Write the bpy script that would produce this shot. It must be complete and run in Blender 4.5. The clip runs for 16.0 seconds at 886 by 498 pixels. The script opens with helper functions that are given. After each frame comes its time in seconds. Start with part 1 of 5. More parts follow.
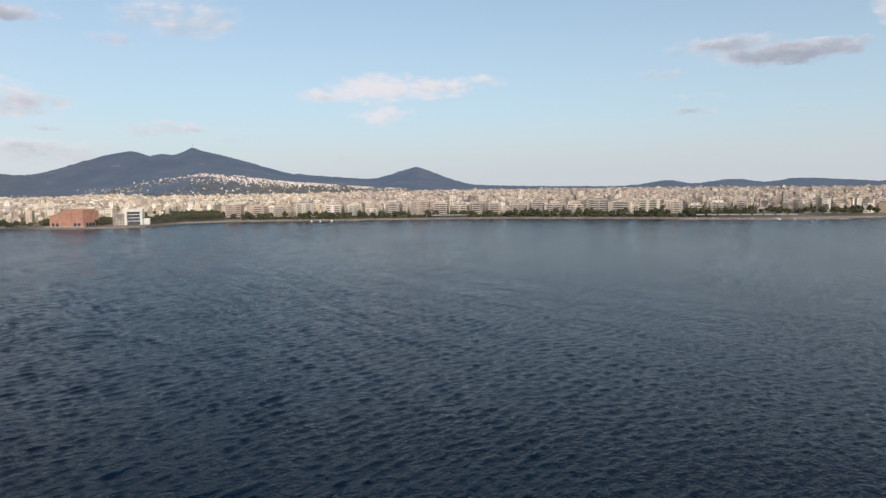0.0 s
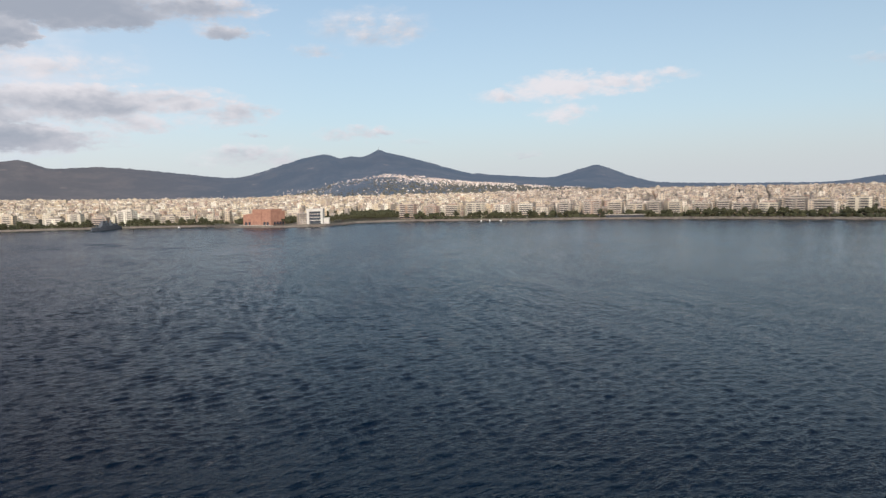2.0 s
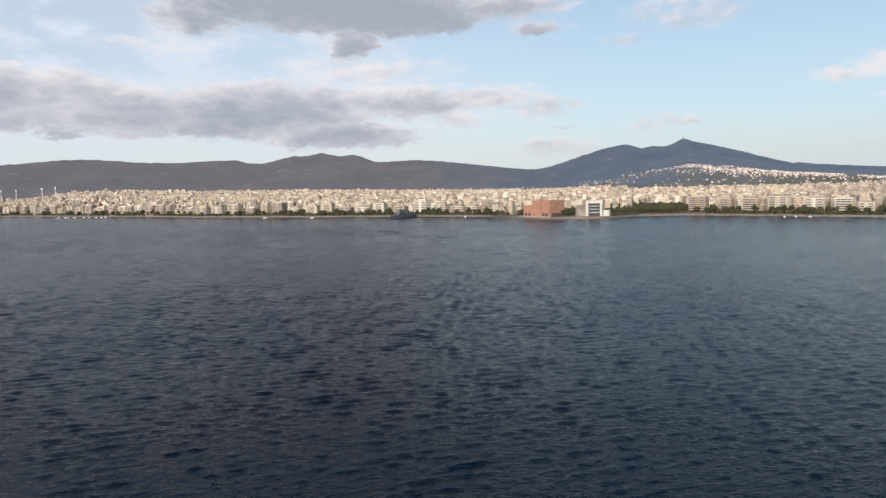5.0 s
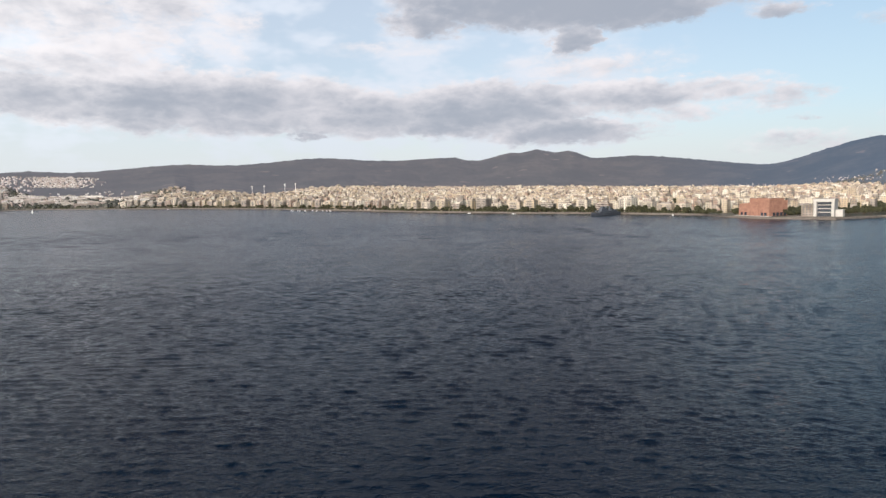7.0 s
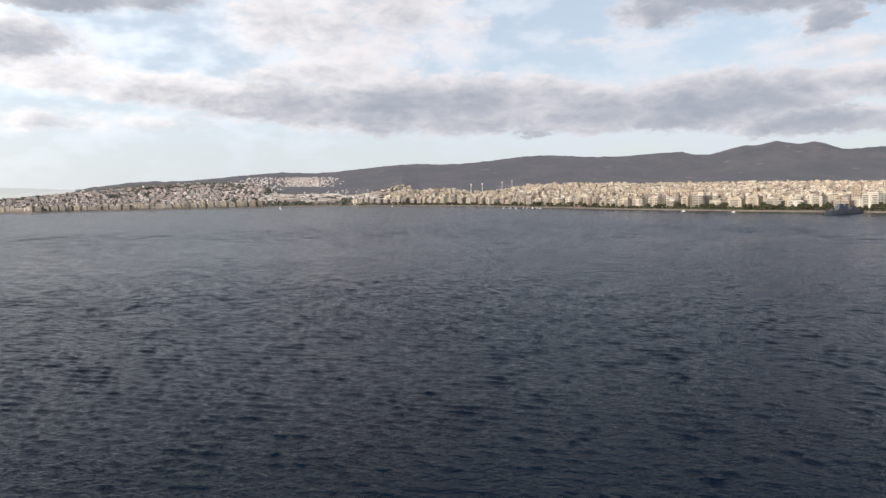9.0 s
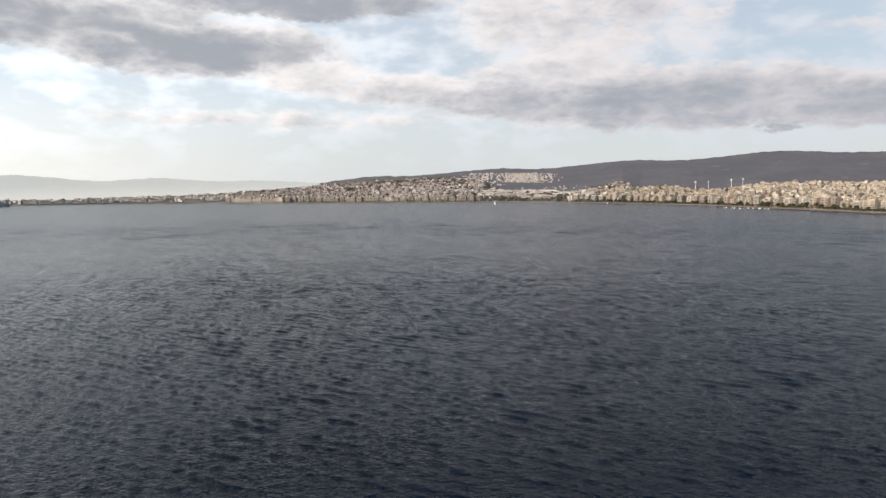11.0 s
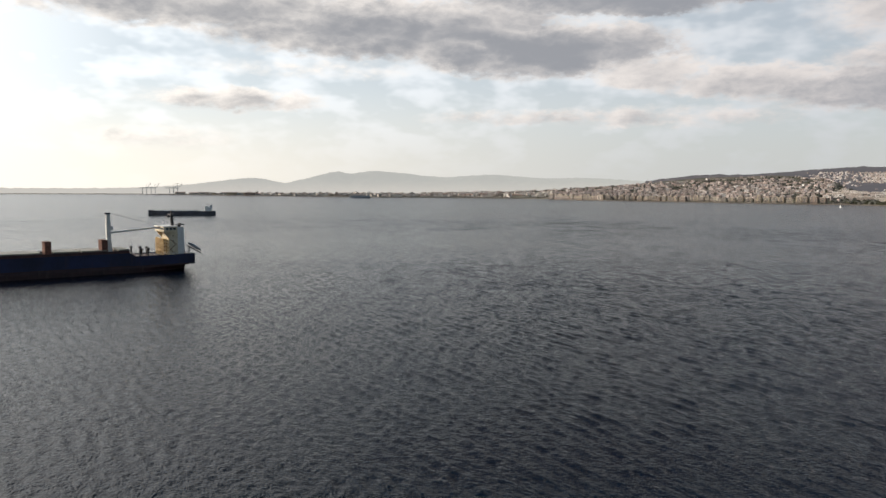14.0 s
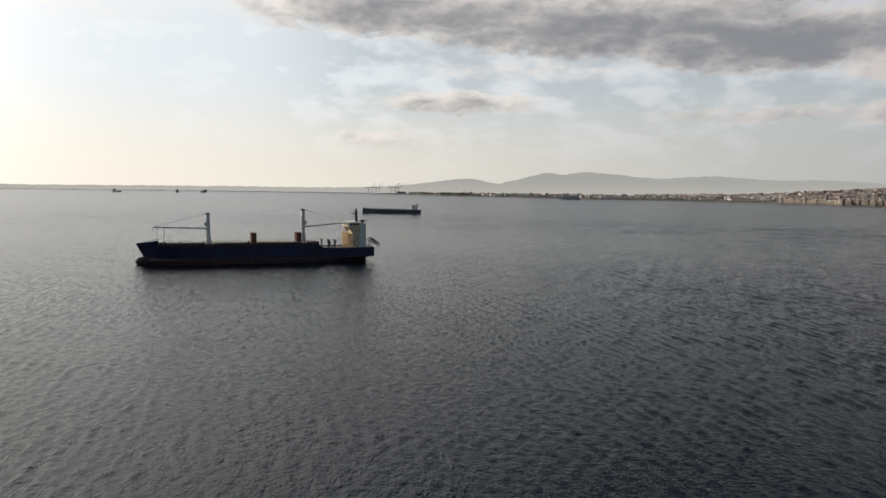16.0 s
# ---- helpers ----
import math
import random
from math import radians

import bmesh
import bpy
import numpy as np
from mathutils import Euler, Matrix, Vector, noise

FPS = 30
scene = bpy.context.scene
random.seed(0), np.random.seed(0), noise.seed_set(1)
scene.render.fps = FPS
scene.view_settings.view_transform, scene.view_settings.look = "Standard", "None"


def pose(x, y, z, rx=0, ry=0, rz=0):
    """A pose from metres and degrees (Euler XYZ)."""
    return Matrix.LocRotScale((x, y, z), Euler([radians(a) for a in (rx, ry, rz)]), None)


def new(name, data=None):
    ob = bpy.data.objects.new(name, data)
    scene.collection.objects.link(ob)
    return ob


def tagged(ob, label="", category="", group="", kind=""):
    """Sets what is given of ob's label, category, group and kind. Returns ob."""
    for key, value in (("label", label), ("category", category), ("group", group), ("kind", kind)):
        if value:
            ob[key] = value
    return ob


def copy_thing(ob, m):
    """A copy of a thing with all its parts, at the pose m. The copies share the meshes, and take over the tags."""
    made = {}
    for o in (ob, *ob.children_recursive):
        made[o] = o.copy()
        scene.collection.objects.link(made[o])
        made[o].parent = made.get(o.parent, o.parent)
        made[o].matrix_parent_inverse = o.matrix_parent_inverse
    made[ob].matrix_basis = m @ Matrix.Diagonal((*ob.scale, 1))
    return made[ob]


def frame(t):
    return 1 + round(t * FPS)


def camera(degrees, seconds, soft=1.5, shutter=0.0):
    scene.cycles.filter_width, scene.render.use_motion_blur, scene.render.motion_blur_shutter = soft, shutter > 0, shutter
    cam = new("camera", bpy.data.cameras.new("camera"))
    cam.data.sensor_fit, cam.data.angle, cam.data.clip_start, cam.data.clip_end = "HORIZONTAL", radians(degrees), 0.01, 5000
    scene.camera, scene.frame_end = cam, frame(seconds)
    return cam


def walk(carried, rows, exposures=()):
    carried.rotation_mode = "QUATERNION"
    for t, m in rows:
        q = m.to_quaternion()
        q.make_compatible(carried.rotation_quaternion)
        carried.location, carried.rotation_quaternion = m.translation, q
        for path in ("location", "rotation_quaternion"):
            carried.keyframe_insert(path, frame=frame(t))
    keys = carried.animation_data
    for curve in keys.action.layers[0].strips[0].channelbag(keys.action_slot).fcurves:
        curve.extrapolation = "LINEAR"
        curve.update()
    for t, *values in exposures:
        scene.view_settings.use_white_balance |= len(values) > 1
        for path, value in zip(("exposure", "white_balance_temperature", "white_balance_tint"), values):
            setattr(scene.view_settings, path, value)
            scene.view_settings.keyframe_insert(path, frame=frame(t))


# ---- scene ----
cam = camera(63.95, 16.0)
PATH = [
    (0.0, pose(-0.00, -0.00, 45.05, 85.154, 0.933, -0.199)),
    (0.5, pose(2.89, 5.85, 45.08, 85.207, 1.069, 3.432)),
    (1.0, pose(5.77, 11.71, 45.11, 85.267, 1.206, 7.074)),
    (1.5, pose(8.66, 17.59, 45.14, 85.324, 1.328, 10.626)),
    (2.0, pose(11.56, 23.52, 45.16, 85.348, 1.419, 14.207)),
    (2.5, pose(14.48, 29.50, 45.18, 85.335, 1.458, 17.795)),
    (3.0, pose(17.41, 35.55, 45.18, 85.308, 1.452, 21.585)),
    (3.5, pose(20.36, 41.66, 45.17, 85.275, 1.433, 25.654)),
    (4.0, pose(23.30, 47.86, 45.13, 85.209, 1.420, 29.832)),
    (6.5, pose(37.60, 82.11, 44.12, 85.237, 0.972, 51.259)),
    (7.0, pose(39.76, 89.38, 44.01, 85.242, 1.047, 55.717)),
    (7.5, pose(41.84, 96.69, 43.92, 85.261, 1.129, 60.131)),
    (8.0, pose(43.83, 104.04, 43.84, 85.295, 1.222, 64.648)),
    (8.5, pose(45.71, 111.44, 43.78, 85.337, 1.312, 69.113)),
    (9.0, pose(47.48, 118.88, 43.73, 85.382, 1.380, 73.568)),
    (11.5, pose(51.31, 158.32, 44.00, 85.325, 0.368, 95.899)),
    (12.0, pose(51.03, 166.27, 44.09, 85.315, 0.222, 100.300)),
    (12.5, pose(50.64, 174.23, 44.18, 85.305, 0.071, 104.606)),
    (13.0, pose(50.14, 182.20, 44.27, 85.274, -0.093, 108.973)),
    (13.5, pose(49.53, 190.18, 44.37, 85.236, -0.259, 113.292)),
    (14.0, pose(48.79, 198.22, 44.48, 85.194, -0.425, 117.674)),
    (14.5, pose(47.91, 206.33, 44.60, 85.159, -0.571, 121.981)),
    (15.0, pose(46.88, 214.50, 44.74, 85.127, -0.700, 126.219)),
    (15.5, pose(45.73, 222.74, 44.89, 85.101, -0.815, 130.503)),
    (16.0, pose(44.52, 231.01, 45.04, 85.079, -0.928, 134.886)),
]
# the camera stops down as it turns towards the sun
walk(cam, PATH, ((0.0, -0.06, 6040, 10), (3.5, -0.03, 6180, 10), (7.0, 0.08, 6190, 10), (9.5, 0.03, 6230, 10), (12.0, -0.12, 6500, 10), (14.5, -0.43, 6560, 10), (16.0, -0.72, 6560, 10)))

# ---- world, sun ----
SUN_AZ, SUN_EL = 201.0, 14.0          # degrees; azimuth counted from +y towards -x
sun_dir = Vector((-math.sin(radians(SUN_AZ)) * math.cos(radians(SUN_EL)),
                  math.cos(radians(SUN_AZ)) * math.cos(radians(SUN_EL)), math.sin(radians(SUN_EL))))
sun_data = bpy.data.lights.new("sun", "SUN")
sun_data.energy, sun_data.angle, sun_data.color = 2.6, radians(0.5), (1.0, 0.79, 0.65)
sun = new("sun", sun_data)
sun.rotation_euler = sun_dir.to_track_quat("Z", "Y").to_euler()

world = bpy.data.worlds.new("sky")
scene.world = world
world.use_nodes = True
wt = world.node_tree
wt.nodes.clear()


class Nodes:
    """Short hand for wiring a node tree."""

    def __init__(self, tree):
        self.tree = tree

    def add(self, kind, **props):
        n = self.tree.nodes.new(kind)
        for k, v in props.items():
            if k == "operation":
                n.operation = v
            elif k == "data_type":
                n.data_type = v
            elif k == "blend_type":
                n.blend_type = v
            elif k == "interpolation_type":
                n.interpolation_type = v
            elif k == "noise_dimensions":
                n.noise_dimensions = v
        return n

    def put(self, socket, v):
        if isinstance(v, bpy.types.NodeSocket):
            self.tree.links.new(v, socket)
        elif isinstance(v, (tuple, list)) and len(v) == 3 and socket.type == "RGBA":
            socket.default_value = (*v, 1.0)
        else:
            socket.default_value = v

    def math(self, op, a, b=0.0, c=0.0, clamp=False):
        n = self.add("ShaderNodeMath", operation=op)
        n.use_clamp = clamp
        for s, v in zip(n.inputs, (a, b, c)):
            self.put(s, v)
        return n.outputs[0]

    def vec(self, op, a, b=(0, 0, 0), c=(0, 0, 0)):
        n = self.add("ShaderNodeVectorMath", operation=op)
        for s, v in zip(n.inputs, (a, b, c)):
            self.put(s, v)
        return n.outputs["Value"] if op in ("DOT_PRODUCT", "LENGTH") else n.outputs[0]

    def xyz(self, x, y, z=0.0):
        n = self.add("ShaderNodeCombineXYZ")
        for s, v in zip(n.inputs, (x, y, z)):
            self.put(s, v)
        return n.outputs[0]

    def noise(self, p, scale, detail=3.0, rough=0.5, dist=0.0):
        n = self.add("ShaderNodeTexNoise")
        self.put(n.inputs["Vector"], p)
        for k, v in (("Scale", scale), ("Detail", detail), ("Roughness", rough), ("Distortion", dist)):
            n.inputs[k].default_value = v
        return n.outputs[0], n.outputs[1]

    def ramp(self, v, a, b, lo=0.0, hi=1.0, smooth=True):
        n = self.add("ShaderNodeMapRange", interpolation_type="SMOOTHSTEP" if smooth else "LINEAR")
        for s, x in zip(n.inputs[:5], (v, a, b, lo, hi)):
            self.put(s, x)
        return n.outputs[0]

    def mix(self, f, a, b, kind="MIX"):
        n = self.add("ShaderNodeMix", data_type="RGBA", blend_type=kind)
        self.put(n.inputs[0], f)
        self.put(n.inputs[6], a)
        self.put(n.inputs[7], b)
        return n.outputs[2]


k = Nodes(wt)
sky = k.add("ShaderNodeTexSky")
sky.sky_type = "NISHITA"
sky.sun_disc = False
sky.sun_elevation = radians(SUN_EL)
sky.sun_rotation = radians(-SUN_AZ)
sky.altitude, sky.air_density, sky.dust_density, sky.ozone_density = 50.0, 1.0, 0.5, 1.5
SKY_STRENGTH = 0.125

# sky places in degrees: x azimuth, y elevation
ray_dir = k.add("ShaderNodeTexCoord").outputs["Generated"]
sep = k.add("ShaderNodeSeparateXYZ")
k.put(sep.inputs[0], ray_dir)
dx, dy, dz = sep.outputs
MID = radians(70.0)
u = k.math("ADD", k.math("MULTIPLY", dx, -math.sin(MID)), k.math("MULTIPLY", dy, math.cos(MID)))
v = k.math("ADD", k.math("MULTIPLY", dx, -math.cos(MID)), k.math("MULTIPLY", dy, -math.sin(MID)))
az = k.math("MULTIPLY_ADD", k.math("ARCTAN2", v, u), 180 / math.pi, 70.0)
el = k.math("MULTIPLY", k.math("ARCSINE", dz), 180 / math.pi)
flat = k.xyz(az, el)
# billows: the sheet is stretched sideways near the horizon
billow_at = k.xyz(k.math("MULTIPLY", az, 0.36), k.math("MULTIPLY", el, 0.75))
n_big, c_big = k.noise(billow_at, 0.55, 3.0, 0.55)
n_mid, c_mid = k.noise(billow_at, 1.5, 6.0, 0.62)
n_fine, c_fine = k.noise(billow_at, 4.5, 4.0, 0.6)


def heaps(p_):
    """Round heaps with sharp creases between them, at two sizes."""
    a_, _ = k.noise(p_, 0.42, 2.0, 0.5, 0.3)
    b_, _ = k.noise(p_, 1.25, 4.0, 0.55, 0.3)
    a_ = k.math("ABSOLUTE", k.math("SUBTRACT", a_, 0.5))
    return k.math("MULTIPLY_ADD", k.math("ABSOLUTE", k.math("SUBTRACT", b_, 0.5)), 0.9, k.math("MULTIPLY", a_, 1.6))


heap = heaps(billow_at)
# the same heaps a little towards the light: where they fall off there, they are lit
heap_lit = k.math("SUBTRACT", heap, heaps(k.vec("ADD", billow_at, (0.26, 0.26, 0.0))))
shift = k.vec("MULTIPLY_ADD", c_mid, (5.0, 1.7, 0.0), (-2.5, -0.85, 0.0))
bent = k.vec("ADD", flat, shift)

density, topness, bulk = None, None, None


def cloud(a, e, wide, high, weight=1.0, grey=0.0):
    """One cloud mass at azimuth a, elevation e, with its half sizes in degrees; grey above 0 lies in shade, below 0 is lit."""
    global density, topness, bulk
    rel = k.vec("MULTIPLY_ADD", bent, (1 / wide, 1 / high, 0.0), (-a / wide, -e / high, 0.0))
    d2 = k.vec("DOT_PRODUCT", rel, rel)
    blob = k.math("MULTIPLY", k.math("MAXIMUM", k.math("SUBTRACT", 1.0, d2), 0.0), weight)
    high_up = k.math("SUBTRACT", k.vec("DOT_PRODUCT", rel, (0.25, 1.0, 0.0)), grey)
    if density is None:
        density, bulk, topness = blob, blob, k.math("MULTIPLY", blob, high_up)
    else:
        density = k.math("MAXIMUM", density, blob)
        bulk = k.math("ADD", bulk, blob)
        topness = k.math("MULTIPLY_ADD", blob, high_up, topness)


# small clouds over the eastern shore
cloud(5.0, 7.9, 4.2, 1.4, 0.95, -1.3)
cloud(0.5, 7.9, 4.2, 1.0, 0.9, -0.6)
cloud(-2.5, 8.3, 4.0, 0.6, 0.6)
cloud(9.2, 7.3, 3.2, 0.6, 0.6)
cloud(4.4, 5.9, 3.0, 0.9, 0.65, -0.5)
cloud(-25.7, 9.2, 6.0, 1.0, 1.2, 1.6)
cloud(-21.5, 10.1, 5.0, 0.8, 0.8, 1.4)
cloud(-33.5, 11.6, 3.0, 2.2, 1.2, 0.5)
cloud(-17.1, 8.3, 2.2, 0.5, 0.55, 1.2)
cloud(-19.8, 5.4, 2.2, 0.4, 0.6, 1.6)
cloud(-27.0, 5.3, 1.4, 0.25, 0.5, 1.4)
cloud(-19.5, 6.6, 3.2, 0.3, 0.35, 1.0)
cloud(30.5, 12.3, 3.0, 0.8, 0.9, 1.4)
cloud(24.0, 11.0, 2.6, 0.6, 0.45, 1.2)
cloud(19.5, 12.8, 5.5, 1.8, 0.5, 1.0)
cloud(30.5, 6.2, 4.2, 1.2, 0.8, 0.7)
cloud(21.2, 4.7, 3.6, 0.75, 0.65, 0.8)
cloud(28.6, 4.7, 1.2, 0.3, 0.6, 1.5)
cloud(16.5, 4.0, 2.0, 0.4, 0.3, 1.2)
cloud(29.0, 3.0, 6.0, 1.1, 0.65, 0.9)
cloud(7.6, 2.7, 1.8, 0.3, 0.4, 1.4)
# dark mass and bank over the bay's head
cloud(44.5, 13.8, 13.0, 2.4, 1.7, 1.6)
cloud(45.4, 11.4, 2.4, 1.5, 1.3, 1.0)
cloud(57.0, 13.0, 4.0, 1.6, 1.2, 1.0)
cloud(52.0, 14.4, 9.0, 2.2, 1.5, 1.5)
cloud(33.5, 13.8, 7.0, 1.2, 1.0, 0.8)
cloud(41.0, 6.8, 8.0, 1.7, 1.2, 0.3)
cloud(34.5, 7.2, 6.0, 1.2, 0.9, 0.2)
cloud(37.0, 5.6, 6.0, 0.9, 0.7, 0.2)
cloud(53.0, 6.3, 11.0, 2.7, 1.5, 0.9)
cloud(46.0, 4.3, 9.0, 1.3, 1.3, 1.0)
cloud(44.0, 9.4, 9.0, 1.5, 0.6, 0.0)
cloud(60.0, 11.0, 6.5, 0.7, 0.45, -1.0)
cloud(74.0, 6.9, 16.0, 2.9, 1.6, 0.4)
cloud(62.0, 6.2, 9.0, 2.3, 1.4, 0.3)
cloud(86.0, 7.2, 10.0, 1.9, 1.5, 0.5)
cloud(66.1, 4.5, 1.7, 0.5, 0.9, 1.5)
# tall white heaps
cloud(80.5, 11.0, 7.0, 3.4, 0.85, -0.25)
cloud(86.0, 13.5, 6.0, 4.0, 0.95, -0.15)
cloud(78.0, 14.5, 8.0, 3.5, 0.9, 0.0)
cloud(72.5, 12.3, 3.6, 3.2, 0.55, -0.6)
cloud(82.0, 9.2, 9.0, 1.8, 1.0, 0.0)
# western banks
cloud(95.0, 8.0, 9.0, 1.5, 1.1, 0.0)
cloud(101.5, 8.9, 6.0, 1.5, 1.0, -0.3)
cloud(101.0, 5.6, 12.0, 1.0, 0.6, 0.3)
cloud(108.0, 5.7, 11.0, 0.7, 0.7, 0.8)
cloud(110.0, 10.8, 13.0, 2.5, 1.6, 0.9)
cloud(122.0, 12.4, 18.0, 2.8, 1.6, 0.9)
cloud(137.0, 13.6, 17.0, 2.4, 1.4, 0.6)
cloud(104.0, 14.8, 16.0, 2.0, 1.6, 1.0)
cloud(134.0, 6.7, 8.5, 1.1, 0.95, 0.4)
cloud(139.2, 3.7, 7.0, 0.95, 0.50, 0.3)
cloud(113.0, 5.7, 8.0, 0.7, 0.7, 0.8)
cloud(128.0, 9.2, 12.0, 0.9, 0.4, -1.0)
cloud(152.0, 4.4, 2.5, 0.5, 0.3, 0.5)
cloud(163.0, 12.5, 9.0, 1.6, 0.35, -1.0)
# unseen dark masses overhead, added to darken what the near sea reflects
cloud(106.0, 34.0, 24.0, 20.0, 1.9, 1.0)
cloud(60.0, 34.0, 15.0, 13.0, 1.5, 0.6)
cloud(48.0, 21.0, 21.0, 7.5, 1.6, 1.4)
cloud(80.0, 31.0, 20.0, 12.0, 1.6, 1.2)
# broken cover overhead, thicker in the west
cover = k.math("MULTIPLY", k.ramp(el, 15.0, 22.0), k.ramp(az, 8.0, 60.0, 0.0, 1.5))
cover = k.math("MULTIPLY", cover, k.math("MULTIPLY", k.ramp(n_big, 0.42, 0.66), k.ramp(az, 128.0, 152.0, 1.0, 0.10)))
density = k.math("MAXIMUM", density, cover)
# ragged edges
rag = k.math("MULTIPLY_ADD", k.math("SUBTRACT", n_mid, 0.5), 0.9, k.math("MULTIPLY", k.math("SUBTRACT", n_fine, 0.5), 0.5))
rag = k.math("MULTIPLY_ADD", k.math("SUBTRACT", heap, 0.20), 1.5, rag)
amount = k.math("MULTIPLY_ADD", k.ramp(density, 0.0, 0.6), rag, density)
mask = k.math("MULTIPLY", k.ramp(amount, 0.0, 0.80), 0.95)
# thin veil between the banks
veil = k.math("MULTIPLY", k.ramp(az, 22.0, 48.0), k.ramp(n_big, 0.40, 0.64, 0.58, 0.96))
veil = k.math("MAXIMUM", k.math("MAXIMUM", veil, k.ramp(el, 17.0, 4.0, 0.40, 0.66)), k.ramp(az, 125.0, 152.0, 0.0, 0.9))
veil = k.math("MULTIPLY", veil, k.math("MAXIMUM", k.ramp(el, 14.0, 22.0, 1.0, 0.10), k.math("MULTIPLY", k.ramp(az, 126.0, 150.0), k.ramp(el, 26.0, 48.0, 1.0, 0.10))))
# thick bodies and undersides are grey, thin edges and heads are lit
top = k.math("DIVIDE", topness, k.math("ADD", bulk, 0.05))
shade = k.math("MULTIPLY_ADD", top, -0.55, amount)
shade = k.math("MULTIPLY_ADD", k.math("SUBTRACT", n_mid, 0.5), -1.5, shade)
shade = k.math("MULTIPLY_ADD", heap_lit, -1.7, shade)
shade = k.math("MULTIPLY_ADD", k.math("SUBTRACT", n_big, 0.5), -1.2, shade)
shade = k.math("MULTIPLY_ADD", k.math("SUBTRACT", n_fine, 0.5), -0.7, shade)
thick = k.ramp(shade, 0.0, 2.3)
toward = k.ramp(az, 60.0, 170.0)
lit = k.mix(toward, (0.87, 0.81, 0.80), (1.60, 1.50, 1.38))
body = k.mix(toward, (0.385, 0.405, 0.455), (0.42, 0.425, 0.45))
cloud_colour = k.mix(thick, lit, body)
# clouds overhead coloured darker, most in the west, to dim the sea's reflection
west = k.math("MULTIPLY", k.ramp(az, 78.0, 100.0), k.ramp(az, 124.0, 146.0, 1.0, 0.0))
overhead = k.math("MAXIMUM", k.ramp(el, 14.0, 26.0), k.math("MULTIPLY", west, k.ramp(el, 14.5, 19.0)))
cloud_colour = k.mix(overhead, cloud_colour, k.mix(thick, k.mix(west, (0.25, 0.285, 0.36), (0.125, 0.14, 0.165)), k.mix(west, (0.10, 0.13, 0.19), (0.05, 0.058, 0.075))))
air = k.vec("SCALE", sky.outputs[0])
air.node.inputs["Scale"].default_value = SKY_STRENGTH
# low haze takes the colour out of the sky near the horizon
haze = k.math("MULTIPLY", k.ramp(el, k.ramp(az, 60.0, 110.0, 6.5, 9.0), 0.0), 0.93)
haze_colour = k.mix(k.ramp(az, 90.0, 172.0), k.mix(k.ramp(az, -20.0, 60.0), (0.64, 0.65, 0.64), (0.72, 0.74, 0.73)), (1.62, 1.50, 1.30))
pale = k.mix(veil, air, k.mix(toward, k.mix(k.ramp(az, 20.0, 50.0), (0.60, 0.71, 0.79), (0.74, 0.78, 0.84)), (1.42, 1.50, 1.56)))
# unseen bright sky above the low sun, added to brighten the sea's reflection
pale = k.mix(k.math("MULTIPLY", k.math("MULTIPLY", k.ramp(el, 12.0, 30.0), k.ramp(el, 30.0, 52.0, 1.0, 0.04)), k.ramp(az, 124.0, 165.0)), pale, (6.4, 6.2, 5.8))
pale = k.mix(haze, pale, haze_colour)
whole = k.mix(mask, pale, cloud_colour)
# bright air round the sun
glow = k.math("POWER", k.math("MAXIMUM", k.vec("DOT_PRODUCT", ray_dir, tuple(sun_dir)), 0.0), 16.0)
glow_colour = k.vec("SCALE", (6.2, 5.5, 4.5))
k.put(glow_colour.node.inputs["Scale"], glow)
whole = k.vec("ADD", whole, glow_colour)
bg = k.add("ShaderNodeBackground")
k.put(bg.inputs["Color"], whole)
bg.inputs["Strength"].default_value = 1.0
k.tree.links.new(bg.outputs[0], k.add("ShaderNodeOutputWorld").inputs["Surface"])


# ---- materials ----
def material(name, rough=0.6, metal=0.0, spec=0.4):
    m = bpy.data.materials.new(name)
    m.use_nodes = True
    t = Nodes(m.node_tree)
    b = m.node_tree.nodes["Principled BSDF"]
    b.inputs["Roughness"].default_value = rough
    b.inputs["Metallic"].default_value = metal
    b.inputs["Specular IOR Level"].default_value = spec
    return m, t, b


def bump(t, b, height, strength, distance):
    n = t.add("ShaderNodeBump")
    n.inputs["Strength"].default_value = strength
    n.inputs["Distance"].default_value = distance
    t.put(n.inputs["Height"], height)
    t.tree.links.new(n.outputs[0], b.inputs["Normal"])


def worn(name, colour, scale=0.6, vary=0.25, rough=0.6, metal=0.0, stain=(0.12, 0.09, 0.07), stains=0.25):
    """Painted or plain surface with broad unevenness, fine grain and stains."""
    m, t, b = material(name, rough, metal)
    p = t.add("ShaderNodeNewGeometry").outputs["Position"]
    n1, _ = t.noise(p, scale, 5.0, 0.6)
    n2, _ = t.noise(t.vec("MULTIPLY", p, (1.0, 1.0, 0.18)), scale * 2.3, 4.0, 0.65)
    c = t.mix(t.ramp(n1, 0.3, 0.7), tuple(x * (1 - vary) for x in colour), tuple(min(1, x * (1 + vary)) for x in colour))
    c = t.mix(t.math("MULTIPLY", t.ramp(n2, 0.52, 0.75), stains), c, stain)
    t.put(b.inputs["Base Color"], c)
    bump(t, b, n1, 0.2, 0.05)
    return m


